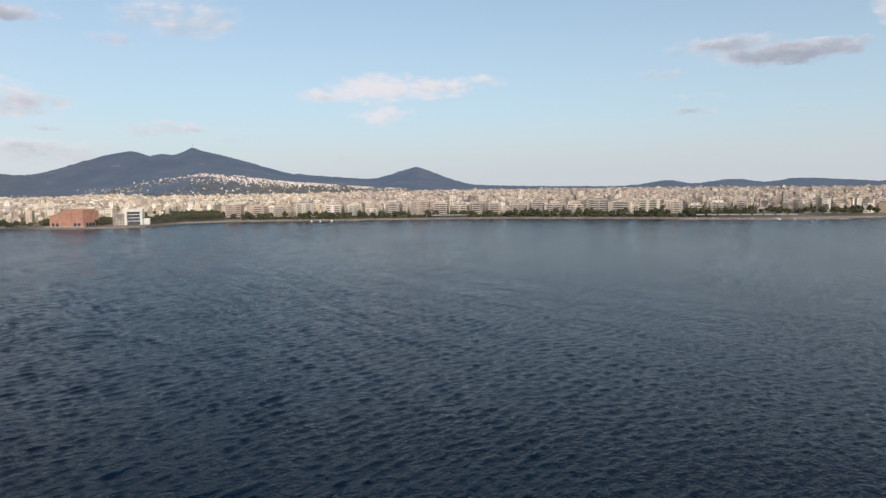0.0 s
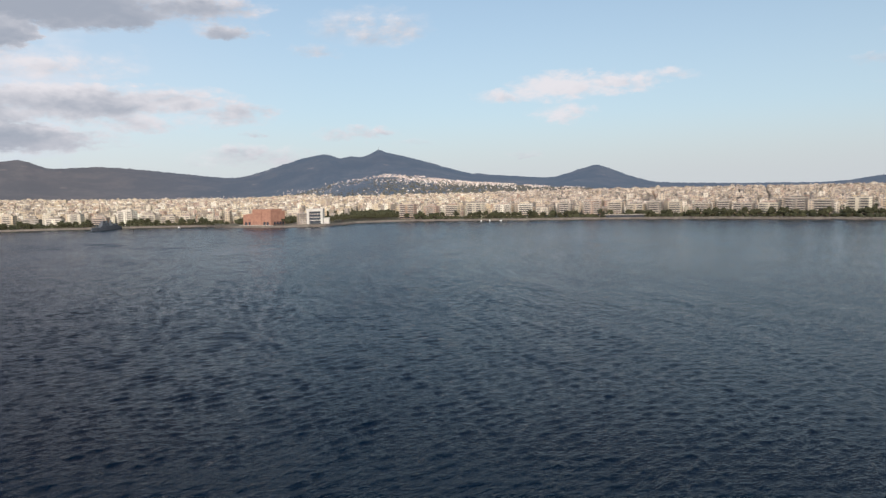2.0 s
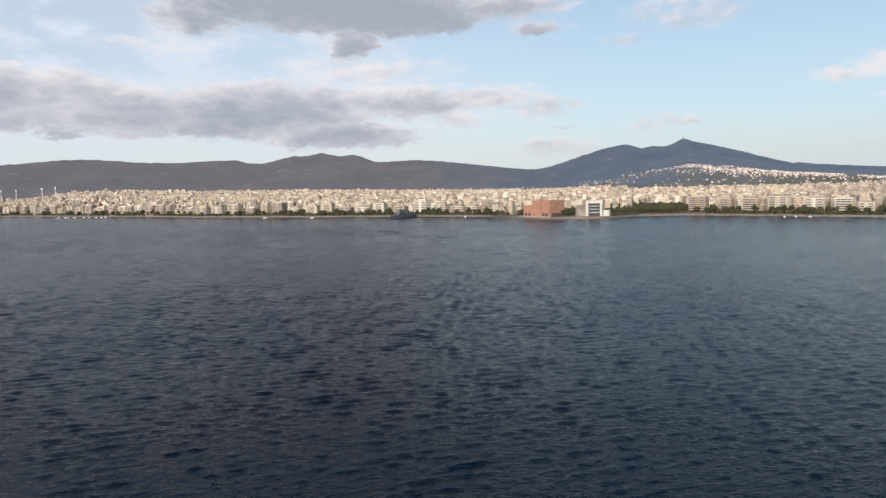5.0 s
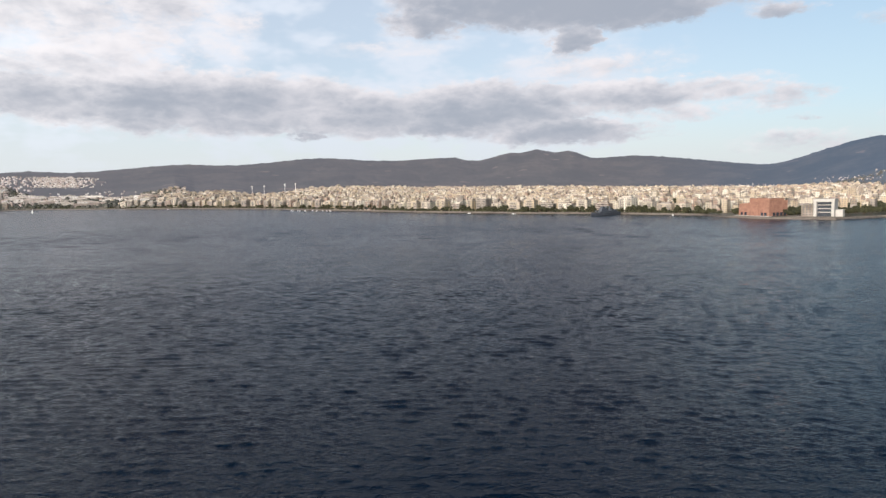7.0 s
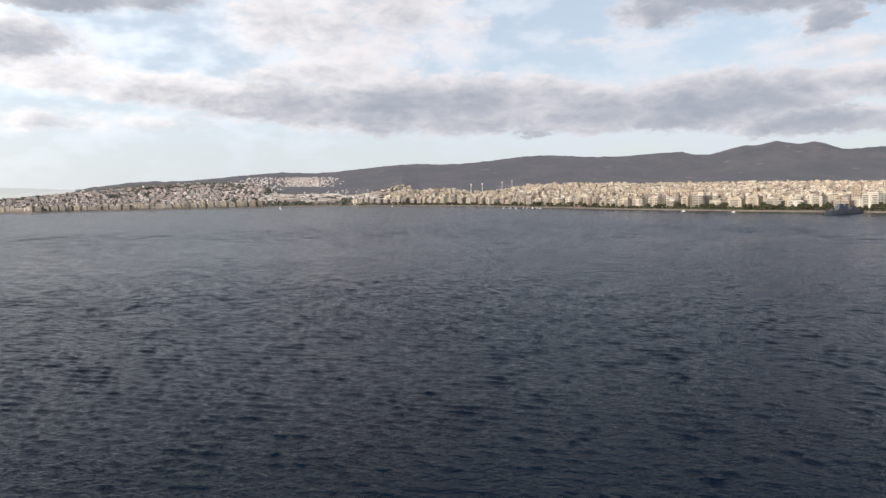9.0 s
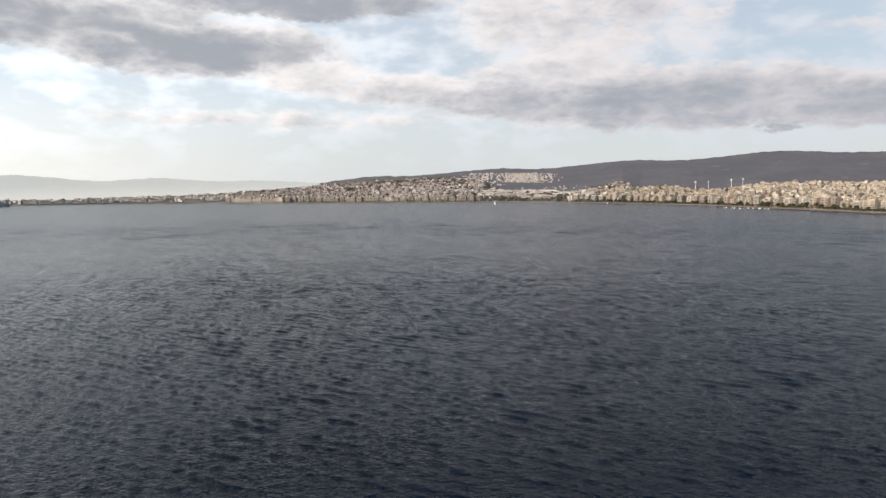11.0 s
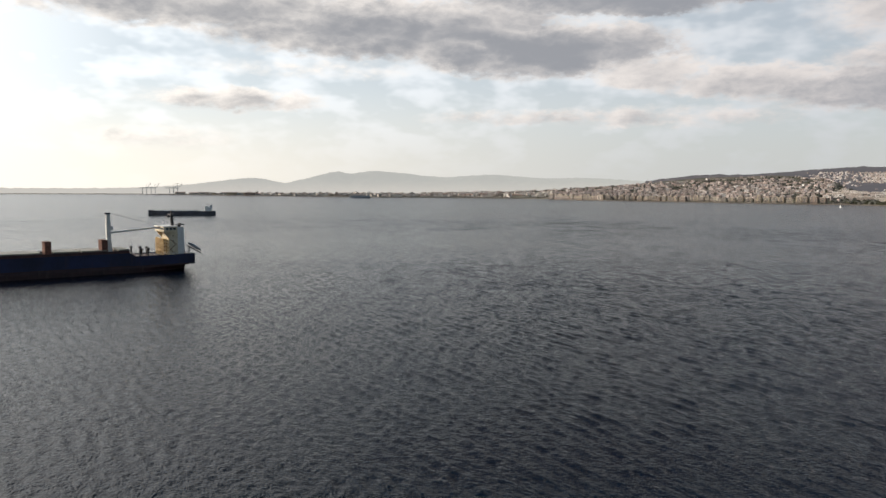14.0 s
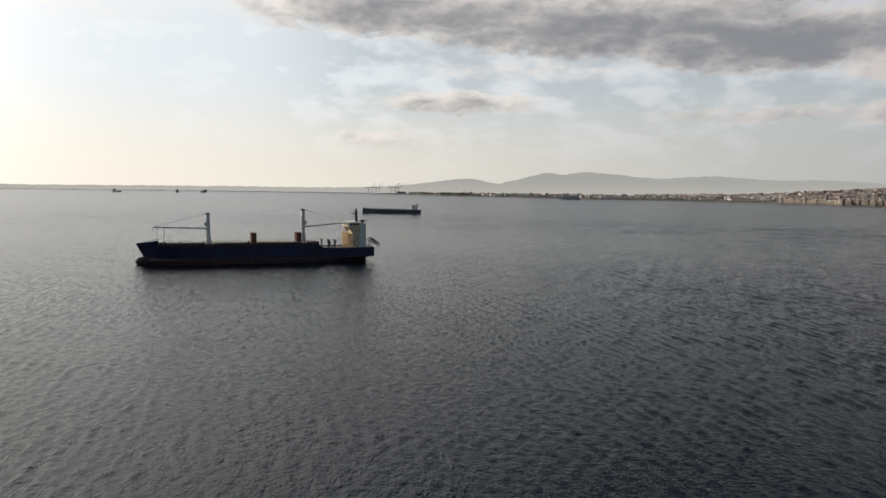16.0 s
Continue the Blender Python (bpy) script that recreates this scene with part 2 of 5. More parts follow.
# house colours; the darkest tones also stand in for shaded fronts and cloud shadow
TOWN = [(0.0, (0.40, 0.33, 0.22)), (0.15, (0.46, 0.41, 0.31)), (0.28, (0.30, 0.24, 0.16)), (0.38, (0.58, 0.54, 0.44)),
        (0.50, (0.19, 0.15, 0.11)), (0.62, (0.38, 0.30, 0.19)), (0.74, (0.11, 0.09, 0.07)), (0.90, (0.25, 0.16, 0.11))]
EAST_TOWN = [(0.0, (0.29, 0.23, 0.165)), (0.20, (0.37, 0.31, 0.235)), (0.36, (0.20, 0.155, 0.115)), (0.50, (0.48, 0.43, 0.345)),
             (0.58, (0.12, 0.098, 0.078)), (0.72, (0.30, 0.225, 0.15)), (0.84, (0.085, 0.072, 0.062)), (0.94, (0.21, 0.13, 0.09))]
# old town house colours, kept pale and narrow: haze is put into them
OLD_TOWN = [(0.0, (0.46, 0.42, 0.39)), (0.20, (0.36, 0.30, 0.265)), (0.42, (0.41, 0.36, 0.33)), (0.62, (0.27, 0.22, 0.20)),
            (0.76, (0.58, 0.56, 0.54)), (0.88, (0.22, 0.18, 0.165))]


def facade(name, per_island, tones=TOWN, roofs=((0.24, 0.20, 0.18), (0.40, 0.35, 0.30))):
    """Plaster house fronts: a colour for each house, storey bands, dirt."""
    m, t, b = material(name, 0.8)
    g = t.add("ShaderNodeNewGeometry")
    p = g.outputs["Position"]
    rnd = g.outputs["Random Per Island"] if per_island else t.add("ShaderNodeObjectInfo").outputs["Random"]
    cr = t.add("ShaderNodeValToRGB")
    cr.color_ramp.interpolation = "CONSTANT"
    el_ = cr.color_ramp.elements
    while len(el_) < len(tones):
        el_.new(0.5)
    for e, (at, c) in zip(el_, tones):
        e.position, e.color = at, (*c, 1)
    t.put(cr.inputs[0], rnd)
    s = t.add("ShaderNodeSeparateXYZ")
    t.put(s.inputs[0], p)
    storey = t.math("FRACT", t.math("DIVIDE", s.outputs[2], 3.1))
    along = t.math("FRACT", t.math("DIVIDE", t.math("MULTIPLY_ADD", s.outputs[0], 0.8, t.math("MULTIPLY", s.outputs[1], 0.6)), 3.4))
    win = t.math("MULTIPLY", t.math("LESS_THAN", t.math("ABSOLUTE", t.math("SUBTRACT", storey, 0.5)), 0.24),
                 t.math("LESS_THAN", t.math("ABSOLUTE", t.math("SUBTRACT", along, 0.5)), 0.27))
    ns = t.add("ShaderNodeSeparateXYZ")
    t.put(ns.inputs[0], g.outputs["Normal"])
    wall = t.math("LESS_THAN", t.math("ABSOLUTE", ns.outputs[2]), 0.5)
    n1, _ = t.noise(p, 0.08, 4.0, 0.6)
    n2, _ = t.noise(p, 0.6, 3.0, 0.6)
    c = t.mix(t.ramp(n1, 0.35, 0.7), cr.outputs[0], t.mix(0.5, cr.outputs[0], (0.42, 0.36, 0.31)))
    c = t.mix(t.math("MULTIPLY", t.ramp(n2, 0.5, 0.75), 0.25), c, (0.25, 0.22, 0.20))
    c = t.mix(t.math("MULTIPLY", t.math("MULTIPLY", win, wall), 0.8), c, (0.07, 0.075, 0.085))
    roof = t.mix(t.ramp(n2, 0.35, 0.65), *roofs)
    c = t.mix(wall, roof, c)
    t.put(b.inputs["Base Color"], c)
    return m


MAT = {}
MAT["plaster"] = facade("house plaster", False)
MAT["city"] = facade("city plaster", True)
MAT["east_town"] = facade("eastern town plaster", True, EAST_TOWN, ((0.20, 0.165, 0.145), (0.34, 0.29, 0.25)))
MAT["old_town"] = facade("old town plaster", True, OLD_TOWN, ((0.36, 0.23, 0.18), (0.50, 0.40, 0.35)))
MAT["spur_town"] = facade("white hillside plaster", True, [(0.0, (0.60, 0.57, 0.52)), (0.35, (0.44, 0.40, 0.35)), (0.6, (0.72, 0.70, 0.66)), (0.8, (0.26, 0.21, 0.18))], ((0.34, 0.22, 0.17), (0.55, 0.50, 0.46)))
MAT["slab"] = worn("balcony concrete", (0.30, 0.265, 0.225), 0.5, 0.25)
MAT["awning"] = worn("awning cloth", (0.45, 0.30, 0.18), 0.5, 0.2)
MAT["glass_dark"] = worn("window glass", (0.03, 0.035, 0.045), 0.3, 0.2, 0.12)
MAT["brick"] = worn("red brick", (0.235, 0.122, 0.085), 0.25, 0.18, 0.85, 0.0, (0.19, 0.095, 0.07), 0.3)
MAT["stone"] = worn("pale stone", (0.37, 0.355, 0.325), 0.2, 0.12, 0.7)
MAT["quay"] = worn("quay stone", (0.115, 0.098, 0.082), 0.15, 0.25, 0.85)
MAT["bark"] = worn("bark", (0.10, 0.07, 0.05), 2.0, 0.3, 0.9)
MAT["hull_blue"] = worn("blue hull paint", (0.005, 0.010, 0.042), 0.09, 0.45, 0.55, 0.0, (0.05, 0.022, 0.016), 0.40)
MAT["hull_red"] = worn("red underwater paint", (0.026, 0.009, 0.009), 0.2, 0.35, 0.6)
MAT["deck_red"] = worn("red brown deck paint", (0.050, 0.020, 0.017), 0.2, 0.3, 0.7)
MAT["hatch"] = worn("grey green hatch paint", (0.17, 0.16, 0.13), 0.15, 0.3, 0.6)
MAT["crane"] = worn("pale grey crane paint", (0.60, 0.585, 0.54), 0.3, 0.15, 0.5)
MAT["cream"] = worn("cream deckhouse paint", (0.58, 0.50, 0.35), 0.3, 0.12, 0.5, 0.0, (0.30, 0.14, 0.06), 0.35)
MAT["yellow"] = worn("ochre yellow paint", (0.40, 0.26, 0.09), 0.4, 0.2, 0.5)
MAT["white"] = worn("white paint", (0.62, 0.62, 0.60), 0.3, 0.08, 0.45)
MAT["rust"] = worn("rusty steel", (0.14, 0.06, 0.04), 0.8, 0.35, 0.8)
MAT["black"] = worn("black steel", (0.02, 0.02, 0.022), 0.8, 0.3, 0.5)
MAT["navy_grey"] = worn("navy grey paint", (0.060, 0.068, 0.082), 0.3, 0.2, 0.6)
MAT["orange"] = worn("orange plastic", (0.55, 0.16, 0.04), 0.4, 0.15, 0.4)
MAT["tanker"] = worn("dark blue hull paint", (0.050, 0.054, 0.068), 0.1, 0.3, 0.4)
MAT["pipe"] = worn("grey deck paint", (0.22, 0.25, 0.28), 0.2, 0.2, 0.6)


def leaf_material(name, dark, light, island=True):
    m, t, b = material(name, 0.75, 0.0, 0.2)
    g = t.add("ShaderNodeNewGeometry")
    n1, _ = t.noise(g.outputs["Position"], 0.35, 4.0, 0.6)
    f = t.math("MULTIPLY_ADD", g.outputs["Random Per Island"], 0.5, t.math("MULTIPLY", n1, 0.6))
    t.put(b.inputs["Base Color"], t.mix(f, dark, light))
    return m


MAT["leaf"] = leaf_material("leaves", (0.014, 0.018, 0.009), (0.050, 0.048, 0.022))
# paler leaves for the far slopes: distance haze is put into the colour
MAT["hazed_leaf"] = leaf_material("far scrub leaves with haze colour", (0.045, 0.050, 0.045), (0.100, 0.095, 0.080))
MAT["cypress"] = leaf_material("cypress leaves", (0.018, 0.026, 0.014), (0.050, 0.060, 0.028))

# sea: deep water; the mesh carries the waves, the relief here the ripples on them
m, t, b = material("sea water", 0.22, 0.0, 0.15)
b.inputs["IOR"].default_value = 1.333
p = t.add("ShaderNodeNewGeometry").outputs["Position"]


def turned(deg, sx, sy):
    c, s_ = math.cos(radians(deg)), math.sin(radians(deg))
    x = t.vec("DOT_PRODUCT", p, (c * sx, s_ * sx, 0.0))
    y = t.vec("DOT_PRODUCT", p, (-s_ * sy, c * sy, 0.0))
    return t.xyz(x, y)


def crests(deg, squash, scale, detail=2.0, rough=0.55, dist=0.3):
    """Sharp-topped wavelets whose crests run across the wind."""
    n, _ = t.noise(turned(deg, 1.0, squash), scale, detail, rough, dist)
    return t.math("MULTIPLY", t.math("ABSOLUTE", t.math("SUBTRACT", n, 0.5)), -2.0)


gust, _ = t.noise(turned(150, 1.0, 0.6), 0.012, 3.0, 0.6)
off = t.vec("LENGTH", t.vec("SUBTRACT", p, (30.0, 115.0, 0.0)))
h = None
# wavelets from about thirty metres down to half a metre; the short ones blend into the roughness farther out
for deg, squash, scale, near_, far_, r0, r1 in ((150, 0.85, 0.075, 0.03, 0.70, 350.0, 1000.0), (143, 0.80, 0.17, 0.05, 0.60, 220.0, 650.0),
                                                (155, 0.52, 0.32, 0.14, 0.36, 140.0, 420.0), (140, 0.50, 0.70, 0.22, 0.13, 220.0, 700.0),
                                                (156, 0.55, 1.60, 0.13, 0.03, 200.0, 600.0), (136, 0.8, 3.5, 0.035, 0.005, 150.0, 400.0)):
    one = t.math("MULTIPLY", crests(deg, squash, scale), t.ramp(off, r0, r1, near_, far_))
    h = one if h is None else t.math("ADD", h, one)
bump(t, b, t.math("MULTIPLY", h, t.ramp(gust, 0.3, 0.7, 0.85, 1.15)), 1.0, 1.0)
t.put(b.inputs["Roughness"], t.ramp(off, 120.0, 900.0, 0.08, 0.20))
t.put(b.inputs["Base Color"], t.mix(t.ramp(gust, 0.3, 0.7), (0.0004, 0.0036, 0.0100), (0.0005, 0.0043, 0.0118)))
MAT["sea"] = m

# town ground: streets, yards and scrub
m, t, b = material("town ground", 0.9)
p = t.add("ShaderNodeNewGeometry").outputs["Position"]
n1, _ = t.noise(p, 0.012, 5.0, 0.6)
n2, _ = t.noise(p, 0.15, 4.0, 0.65)
c = t.mix(t.ramp(n1, 0.42, 0.6), (0.060, 0.062, 0.035), (0.16, 0.135, 0.105))
c = t.mix(t.ramp(n2, 0.4, 0.7), c, (0.09, 0.08, 0.06))
t.put(b.inputs["Base Color"], c)
MAT["ground"] = m


def mountain(name, dark, light, field, haze_a, haze_b, low=None):
    """Wooded far slopes with clearings; haze is painted on as a glow: first colour east, second north, or low at the
    foot.
    """
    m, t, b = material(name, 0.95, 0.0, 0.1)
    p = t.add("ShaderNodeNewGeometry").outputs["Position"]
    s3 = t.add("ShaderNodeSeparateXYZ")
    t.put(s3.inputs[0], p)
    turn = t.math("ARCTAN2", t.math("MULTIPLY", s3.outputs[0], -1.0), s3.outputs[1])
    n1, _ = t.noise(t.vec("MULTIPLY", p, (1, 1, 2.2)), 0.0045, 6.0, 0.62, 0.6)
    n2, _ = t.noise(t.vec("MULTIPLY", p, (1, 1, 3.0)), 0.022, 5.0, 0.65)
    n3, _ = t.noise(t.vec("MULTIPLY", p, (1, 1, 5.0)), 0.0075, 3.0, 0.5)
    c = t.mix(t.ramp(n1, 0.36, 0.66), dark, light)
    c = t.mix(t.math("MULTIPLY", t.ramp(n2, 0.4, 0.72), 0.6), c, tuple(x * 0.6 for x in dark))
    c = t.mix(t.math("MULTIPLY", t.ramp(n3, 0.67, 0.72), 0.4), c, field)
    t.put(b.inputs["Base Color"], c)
    # haze before the far slopes, painted as emission; nothing here is a lamp
    t.put(b.inputs["Emission Color"], t.mix(t.ramp(turn, 0.40, 0.75), haze_a, haze_b) if low is None else t.mix(t.ramp(s3.outputs[2], 10.0, 120.0), low, haze_b))
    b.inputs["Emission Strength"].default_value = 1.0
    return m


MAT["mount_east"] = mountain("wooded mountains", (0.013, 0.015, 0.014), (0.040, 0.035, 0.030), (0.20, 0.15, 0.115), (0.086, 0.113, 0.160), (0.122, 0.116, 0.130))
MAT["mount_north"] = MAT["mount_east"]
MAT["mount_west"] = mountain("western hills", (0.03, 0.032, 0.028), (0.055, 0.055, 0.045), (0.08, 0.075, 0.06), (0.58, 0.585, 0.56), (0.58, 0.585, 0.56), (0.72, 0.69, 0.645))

# ---- mesh helpers ----
def mesh_of(name, bm, mat, smooth=False):
    me = bpy.data.meshes.new(name)
    bm.to_mesh(me)
    bm.free()
    if mat:
        me.materials.append(mat)
    if smooth:
        for f in me.polygons:
            f.use_smooth = True
    return me


def part(name, bm, mat, parent, label="", smooth=False):
    ob = new(name, mesh_of(name, bm, mat, smooth))
    ob.parent = parent
    return tagged(ob, label)


def thing(name, label, category, m=None, group="", kind=""):
    ob = tagged(new(name), label, category, group, kind)
    if m is not None:
        ob.matrix_basis = m
    return ob


def box(bm, x0, y0, z0, x1, y1, z1, bevel=0.0, taper=1.0):
    cx, cy = (x0 + x1) / 2, (y0 + y1) / 2
    lo = [bm.verts.new((x, y, z0)) for x, y in ((x0, y0), (x1, y0), (x1, y1), (x0, y1))]
    hi = [bm.verts.new((cx + (v.co.x - cx) * taper, cy + (v.co.y - cy) * taper, z1)) for v in lo]
    fs = [bm.faces.new(lo[::-1]), bm.faces.new(hi)]
    for i in range(4):
        fs.append(bm.faces.new((lo[i], lo[(i + 1) % 4], hi[(i + 1) % 4], hi[i])))
    if bevel:
        es = list({e for f in fs for e in f.edges})
        bmesh.ops.bevel(bm, geom=es, offset=bevel, segments=1, affect="EDGES", clamp_overlap=True)
    return bm


def rod(bm, a, b_, r0, r1=None, n=8):
    """A round bar between two points."""
    a, b_ = Vector(a), Vector(b_)
    r1 = r0 if r1 is None else r1
    q = (b_ - a).to_track_quat("Z", "Y")
    rings = []
    for c, r in ((a, r0), (b_, r1)):
        rings.append([bm.verts.new(c + q @ Vector((r * math.cos(2 * math.pi * i / n), r * math.sin(2 * math.pi * i / n), 0))) for i in range(n)])
    for i in range(n):
        bm.faces.new((rings[0][i], rings[0][(i + 1) % n], rings[1][(i + 1) % n], rings[1][i]))
    bm.faces.new(rings[0][::-1])
    bm.faces.new(rings[1])
    return bm


def loft(bm, rings, cap=True):
    rows = [[bm.verts.new(p_) for p_ in r] for r in rings]
    for a, b_ in zip(rows, rows[1:]):
        for i in range(len(a) - 1):
            try:
                bm.faces.new((a[i], a[i + 1], b_[i + 1], b_[i]))
            except ValueError:
                pass
    if cap:
        for r in (rows[0][::-1], rows[-1]):
            try:
                bm.faces.new(r)
            except ValueError:
                pass
    return bm


# ---- plan: everything is counted from a point amid the flight path ----
OX, OY = 45.0, 130.0
SHORE = [(1500, 420), (900, 820), (558, 897), (441, 890), (315, 938), (177, 1005), (16, 1055), (-153, 1062), (-330, 1080), (-383, 1050),
         (-398, 952), (-440, 942), (-475, 930), (-542, 945), (-605, 985), (-735, 972), (-920, 905), (-1180, 850), (-1560, 815), (-1840, 790), (-2250, 650),
         (-2780, 330), (-2920, -100), (-3070, -620), (-3330, -1150), (-3300, -1500), (-3060, -1800), (-2950, -2500), (-2930, -3240)]


def at(a, r):
    return OX - math.sin(radians(a)) * r, OY + math.cos(radians(a)) * r


def polar(x, y):
    return math.degrees(math.atan2(-(x - OX), y - OY)) % 360, math.hypot(x - OX, y - OY)


_sa, _sr = [], []
for x_, y_ in SHORE:
    a_, r_ = polar(x_, y_)
    _sa.append(a_ if a_ < 270 else a_ - 360)
    _sr.append(r_)
_sa += [147.0, 160.0, 205.0]
_sr += [4590.0, 4660.0, 4680.0]
_order = np.argsort(_sa)
SA, SR = np.array(_sa)[_order], np.array(_sr)[_order]


def shore_r(a):
    return np.interp(a, SA, SR)


def city_end(a):
    return np.interp(a, [-80, -35, 0, 5, 10, 24, 30, 40, 58, 64, 68, 71, 74, 77, 79, 83, 86, 88.5, 92, 96, 104, 118, 140, 205],
                     [3000, 3200, 3200, 2900, 2650, 2650, 3500, 3750, 3750, 3300, 3200, 3000, 3050, 3050, 3100, 3150, 3250, 4100, 4350, 4380, 4330, 4350, 4660, 4720])


def city_top(a):
    return np.interp(a, [-80, -35, -10, 0, 10, 24, 27, 32, 40, 50, 58, 63, 67, 69.5, 71.5, 73, 74.4, 75.6, 77, 78.5, 81, 86, 88.5, 92, 96, 101, 105, 109, 118, 128, 140, 205],
                     [16, 20, 27, 30, 27, 25, 33, 24, 34, 47, 52, 62, 58, 36, 32, 50, 55, 44, 74, 58, 30, 34, 108, 128, 112, 86, 62, 42, 20, 10, 5, 4])


HILLS = []


def hill(a, h, wl, wr, range_=0):
    """A summit of the skyline: azimuth, height, how wide it falls to either side, in degrees; range_ 1 is the western range."""
    HILLS.append((a, h, wl, wr, range_))


hill(-27.0, 77, 4.6, 2.2)
hill(-22.5, 77, 2.3, 2.6)
hill(-17.8, 77, 1.6, 2.3)
hill(2.5, 185, 3.4, 4.3)
hill(2.5, 158, 1.4, 1.5)
hill(12.2, 144, 12.1, 0.7)
hill(20.2, 312, 8.5, 3.6)
hill(20.1, 276, 1.2, 1.2)
hill(24.4, 304, 3.2, 7.4)
hill(22.3, 280, 3.0, 3.0)
hill(48.6, 288, 5.0, 4.5)
hill(51.0, 266, 4.0, 5.0)
hill(46.0, 268, 3.0, 3.0)
hill(41.4, 238, 14.0, 14.0)
hill(55.6, 252, 5.6, 14.0)
hill(66.0, 258, 14.0, 14.0)
hill(76.4, 224, 14.0, 14.0)
hill(86.4, 184, 7.9, 13.5)
hill(96.4, 142, 9.1, 7.0)
hill(106.0, 128, 12.0, 8.0, 1)
hill(122.5, 165, 9.3, 5.4, 1)
hill(113.1, 146, 9.0, 8.0, 1)
hill(125.3, 156, 1.7, 4.1, 1)
hill(131.9, 113, 3.0, 5.1, 1)


def crest(a, range_=0):
    s_ = 0.0
    for c_, h_, wl, wr, belongs in HILLS:
        if belongs != range_:
            continue
        d_ = a - c_
        s_ = s_ + ((h_ - 40) * np.exp(-np.abs(d_ / np.where(d_ < 0, wl, wr)) ** 1.6)) ** 6
    return (40 if range_ == 0 else 34) + s_ ** (1 / 6) - np.clip((a - 104) * 4, 0, 30) * (range_ == 0)


def spur(a, r):
    """The built-up spur below the eastern mountain."""
    top = np.interp(a, [2, 5, 10, 14, 18, 21, 25, 29], [0, 10, 22, 30, 42, 36, 14, 0])
    return top * np.exp(-((r - 3330) / 330.0) ** 2)


CREST_R = 4620.0


def land(a, r, range_=0):
    """Height of the ground at azimuth a and range r (numpy arrays or numbers)."""
    rs, rc, zc = shore_r(a), city_end(a), city_top(a)
    f_ = np.clip((r - rs) / np.maximum(rc - rs, 40), 0, 1)
    low = 2.2 + (zc - 2.2) * f_ ** 1.0
    g_ = np.clip((r - rc) / np.maximum(CREST_R - rc, 60), 0, 1)
    up = np.maximum(crest(a, range_) - zc, 0) * (0.55 * g_ ** 1.6 + 0.45 * g_ * g_ * (3 - 2 * g_))
    return low + up + spur(a, r)


def relief(x, y):
    return noise.fractal(Vector((x * 0.0016, y * 0.0016, 0.3)), 1.0, 2.1, 5)


def slope_z(a, r, range_=0, rough=42.0):
    """Height of the mountain side with its gullies and tree tops."""
    z = float(land(a, r, range_))
    if rough:
        x, y = at(a, r)
        rc = float(city_end(a))
        g_ = min(max((r - rc) / max(CREST_R - rc, 60), 0), 1)
        z += relief(x, y) * rough * g_ * (1 - g_ * 0.93) * (float(crest(a, range_)) / 250.0)
        z += 5.0 * g_ * noise.noise(Vector((x * 0.02, y * 0.02, 2.0))) + 4.0 * g_ * noise.noise(Vector((x * 0.07, y * 0.07, 5.0)))
    return z


def sheet(name, mat, a0, a1, da, r0, r1, nr, rough, range_=0):
    """One piece of land as a fan-shaped grid; r0 and r1 are functions of azimuth."""
    angles = np.linspace(a0, a1, int(round((a1 - a0) / da)) + 1)
    verts, faces = [], []
    for a in angles:
        lo, hi = float(r0(a)), float(r1(a))
        for j in range(nr + 1):
            r = lo + (hi - lo) * (j / nr)
            x, y = at(a, r)
            z = slope_z(a, r, range_, rough)
            verts.append((x, y, z))
    n_ = nr + 1
    for i in range(len(angles) - 1):
        for j in range(nr):
            q = i * n_ + j
            faces.append((q, q + 1, q + n_ + 1, q + n_))
    me = bpy.data.meshes.new(name)
    me.from_pydata(verts, [], faces)
    me.materials.append(mat)
    for f in me.polygons:
        f.use_smooth = True
    return new(name, me)


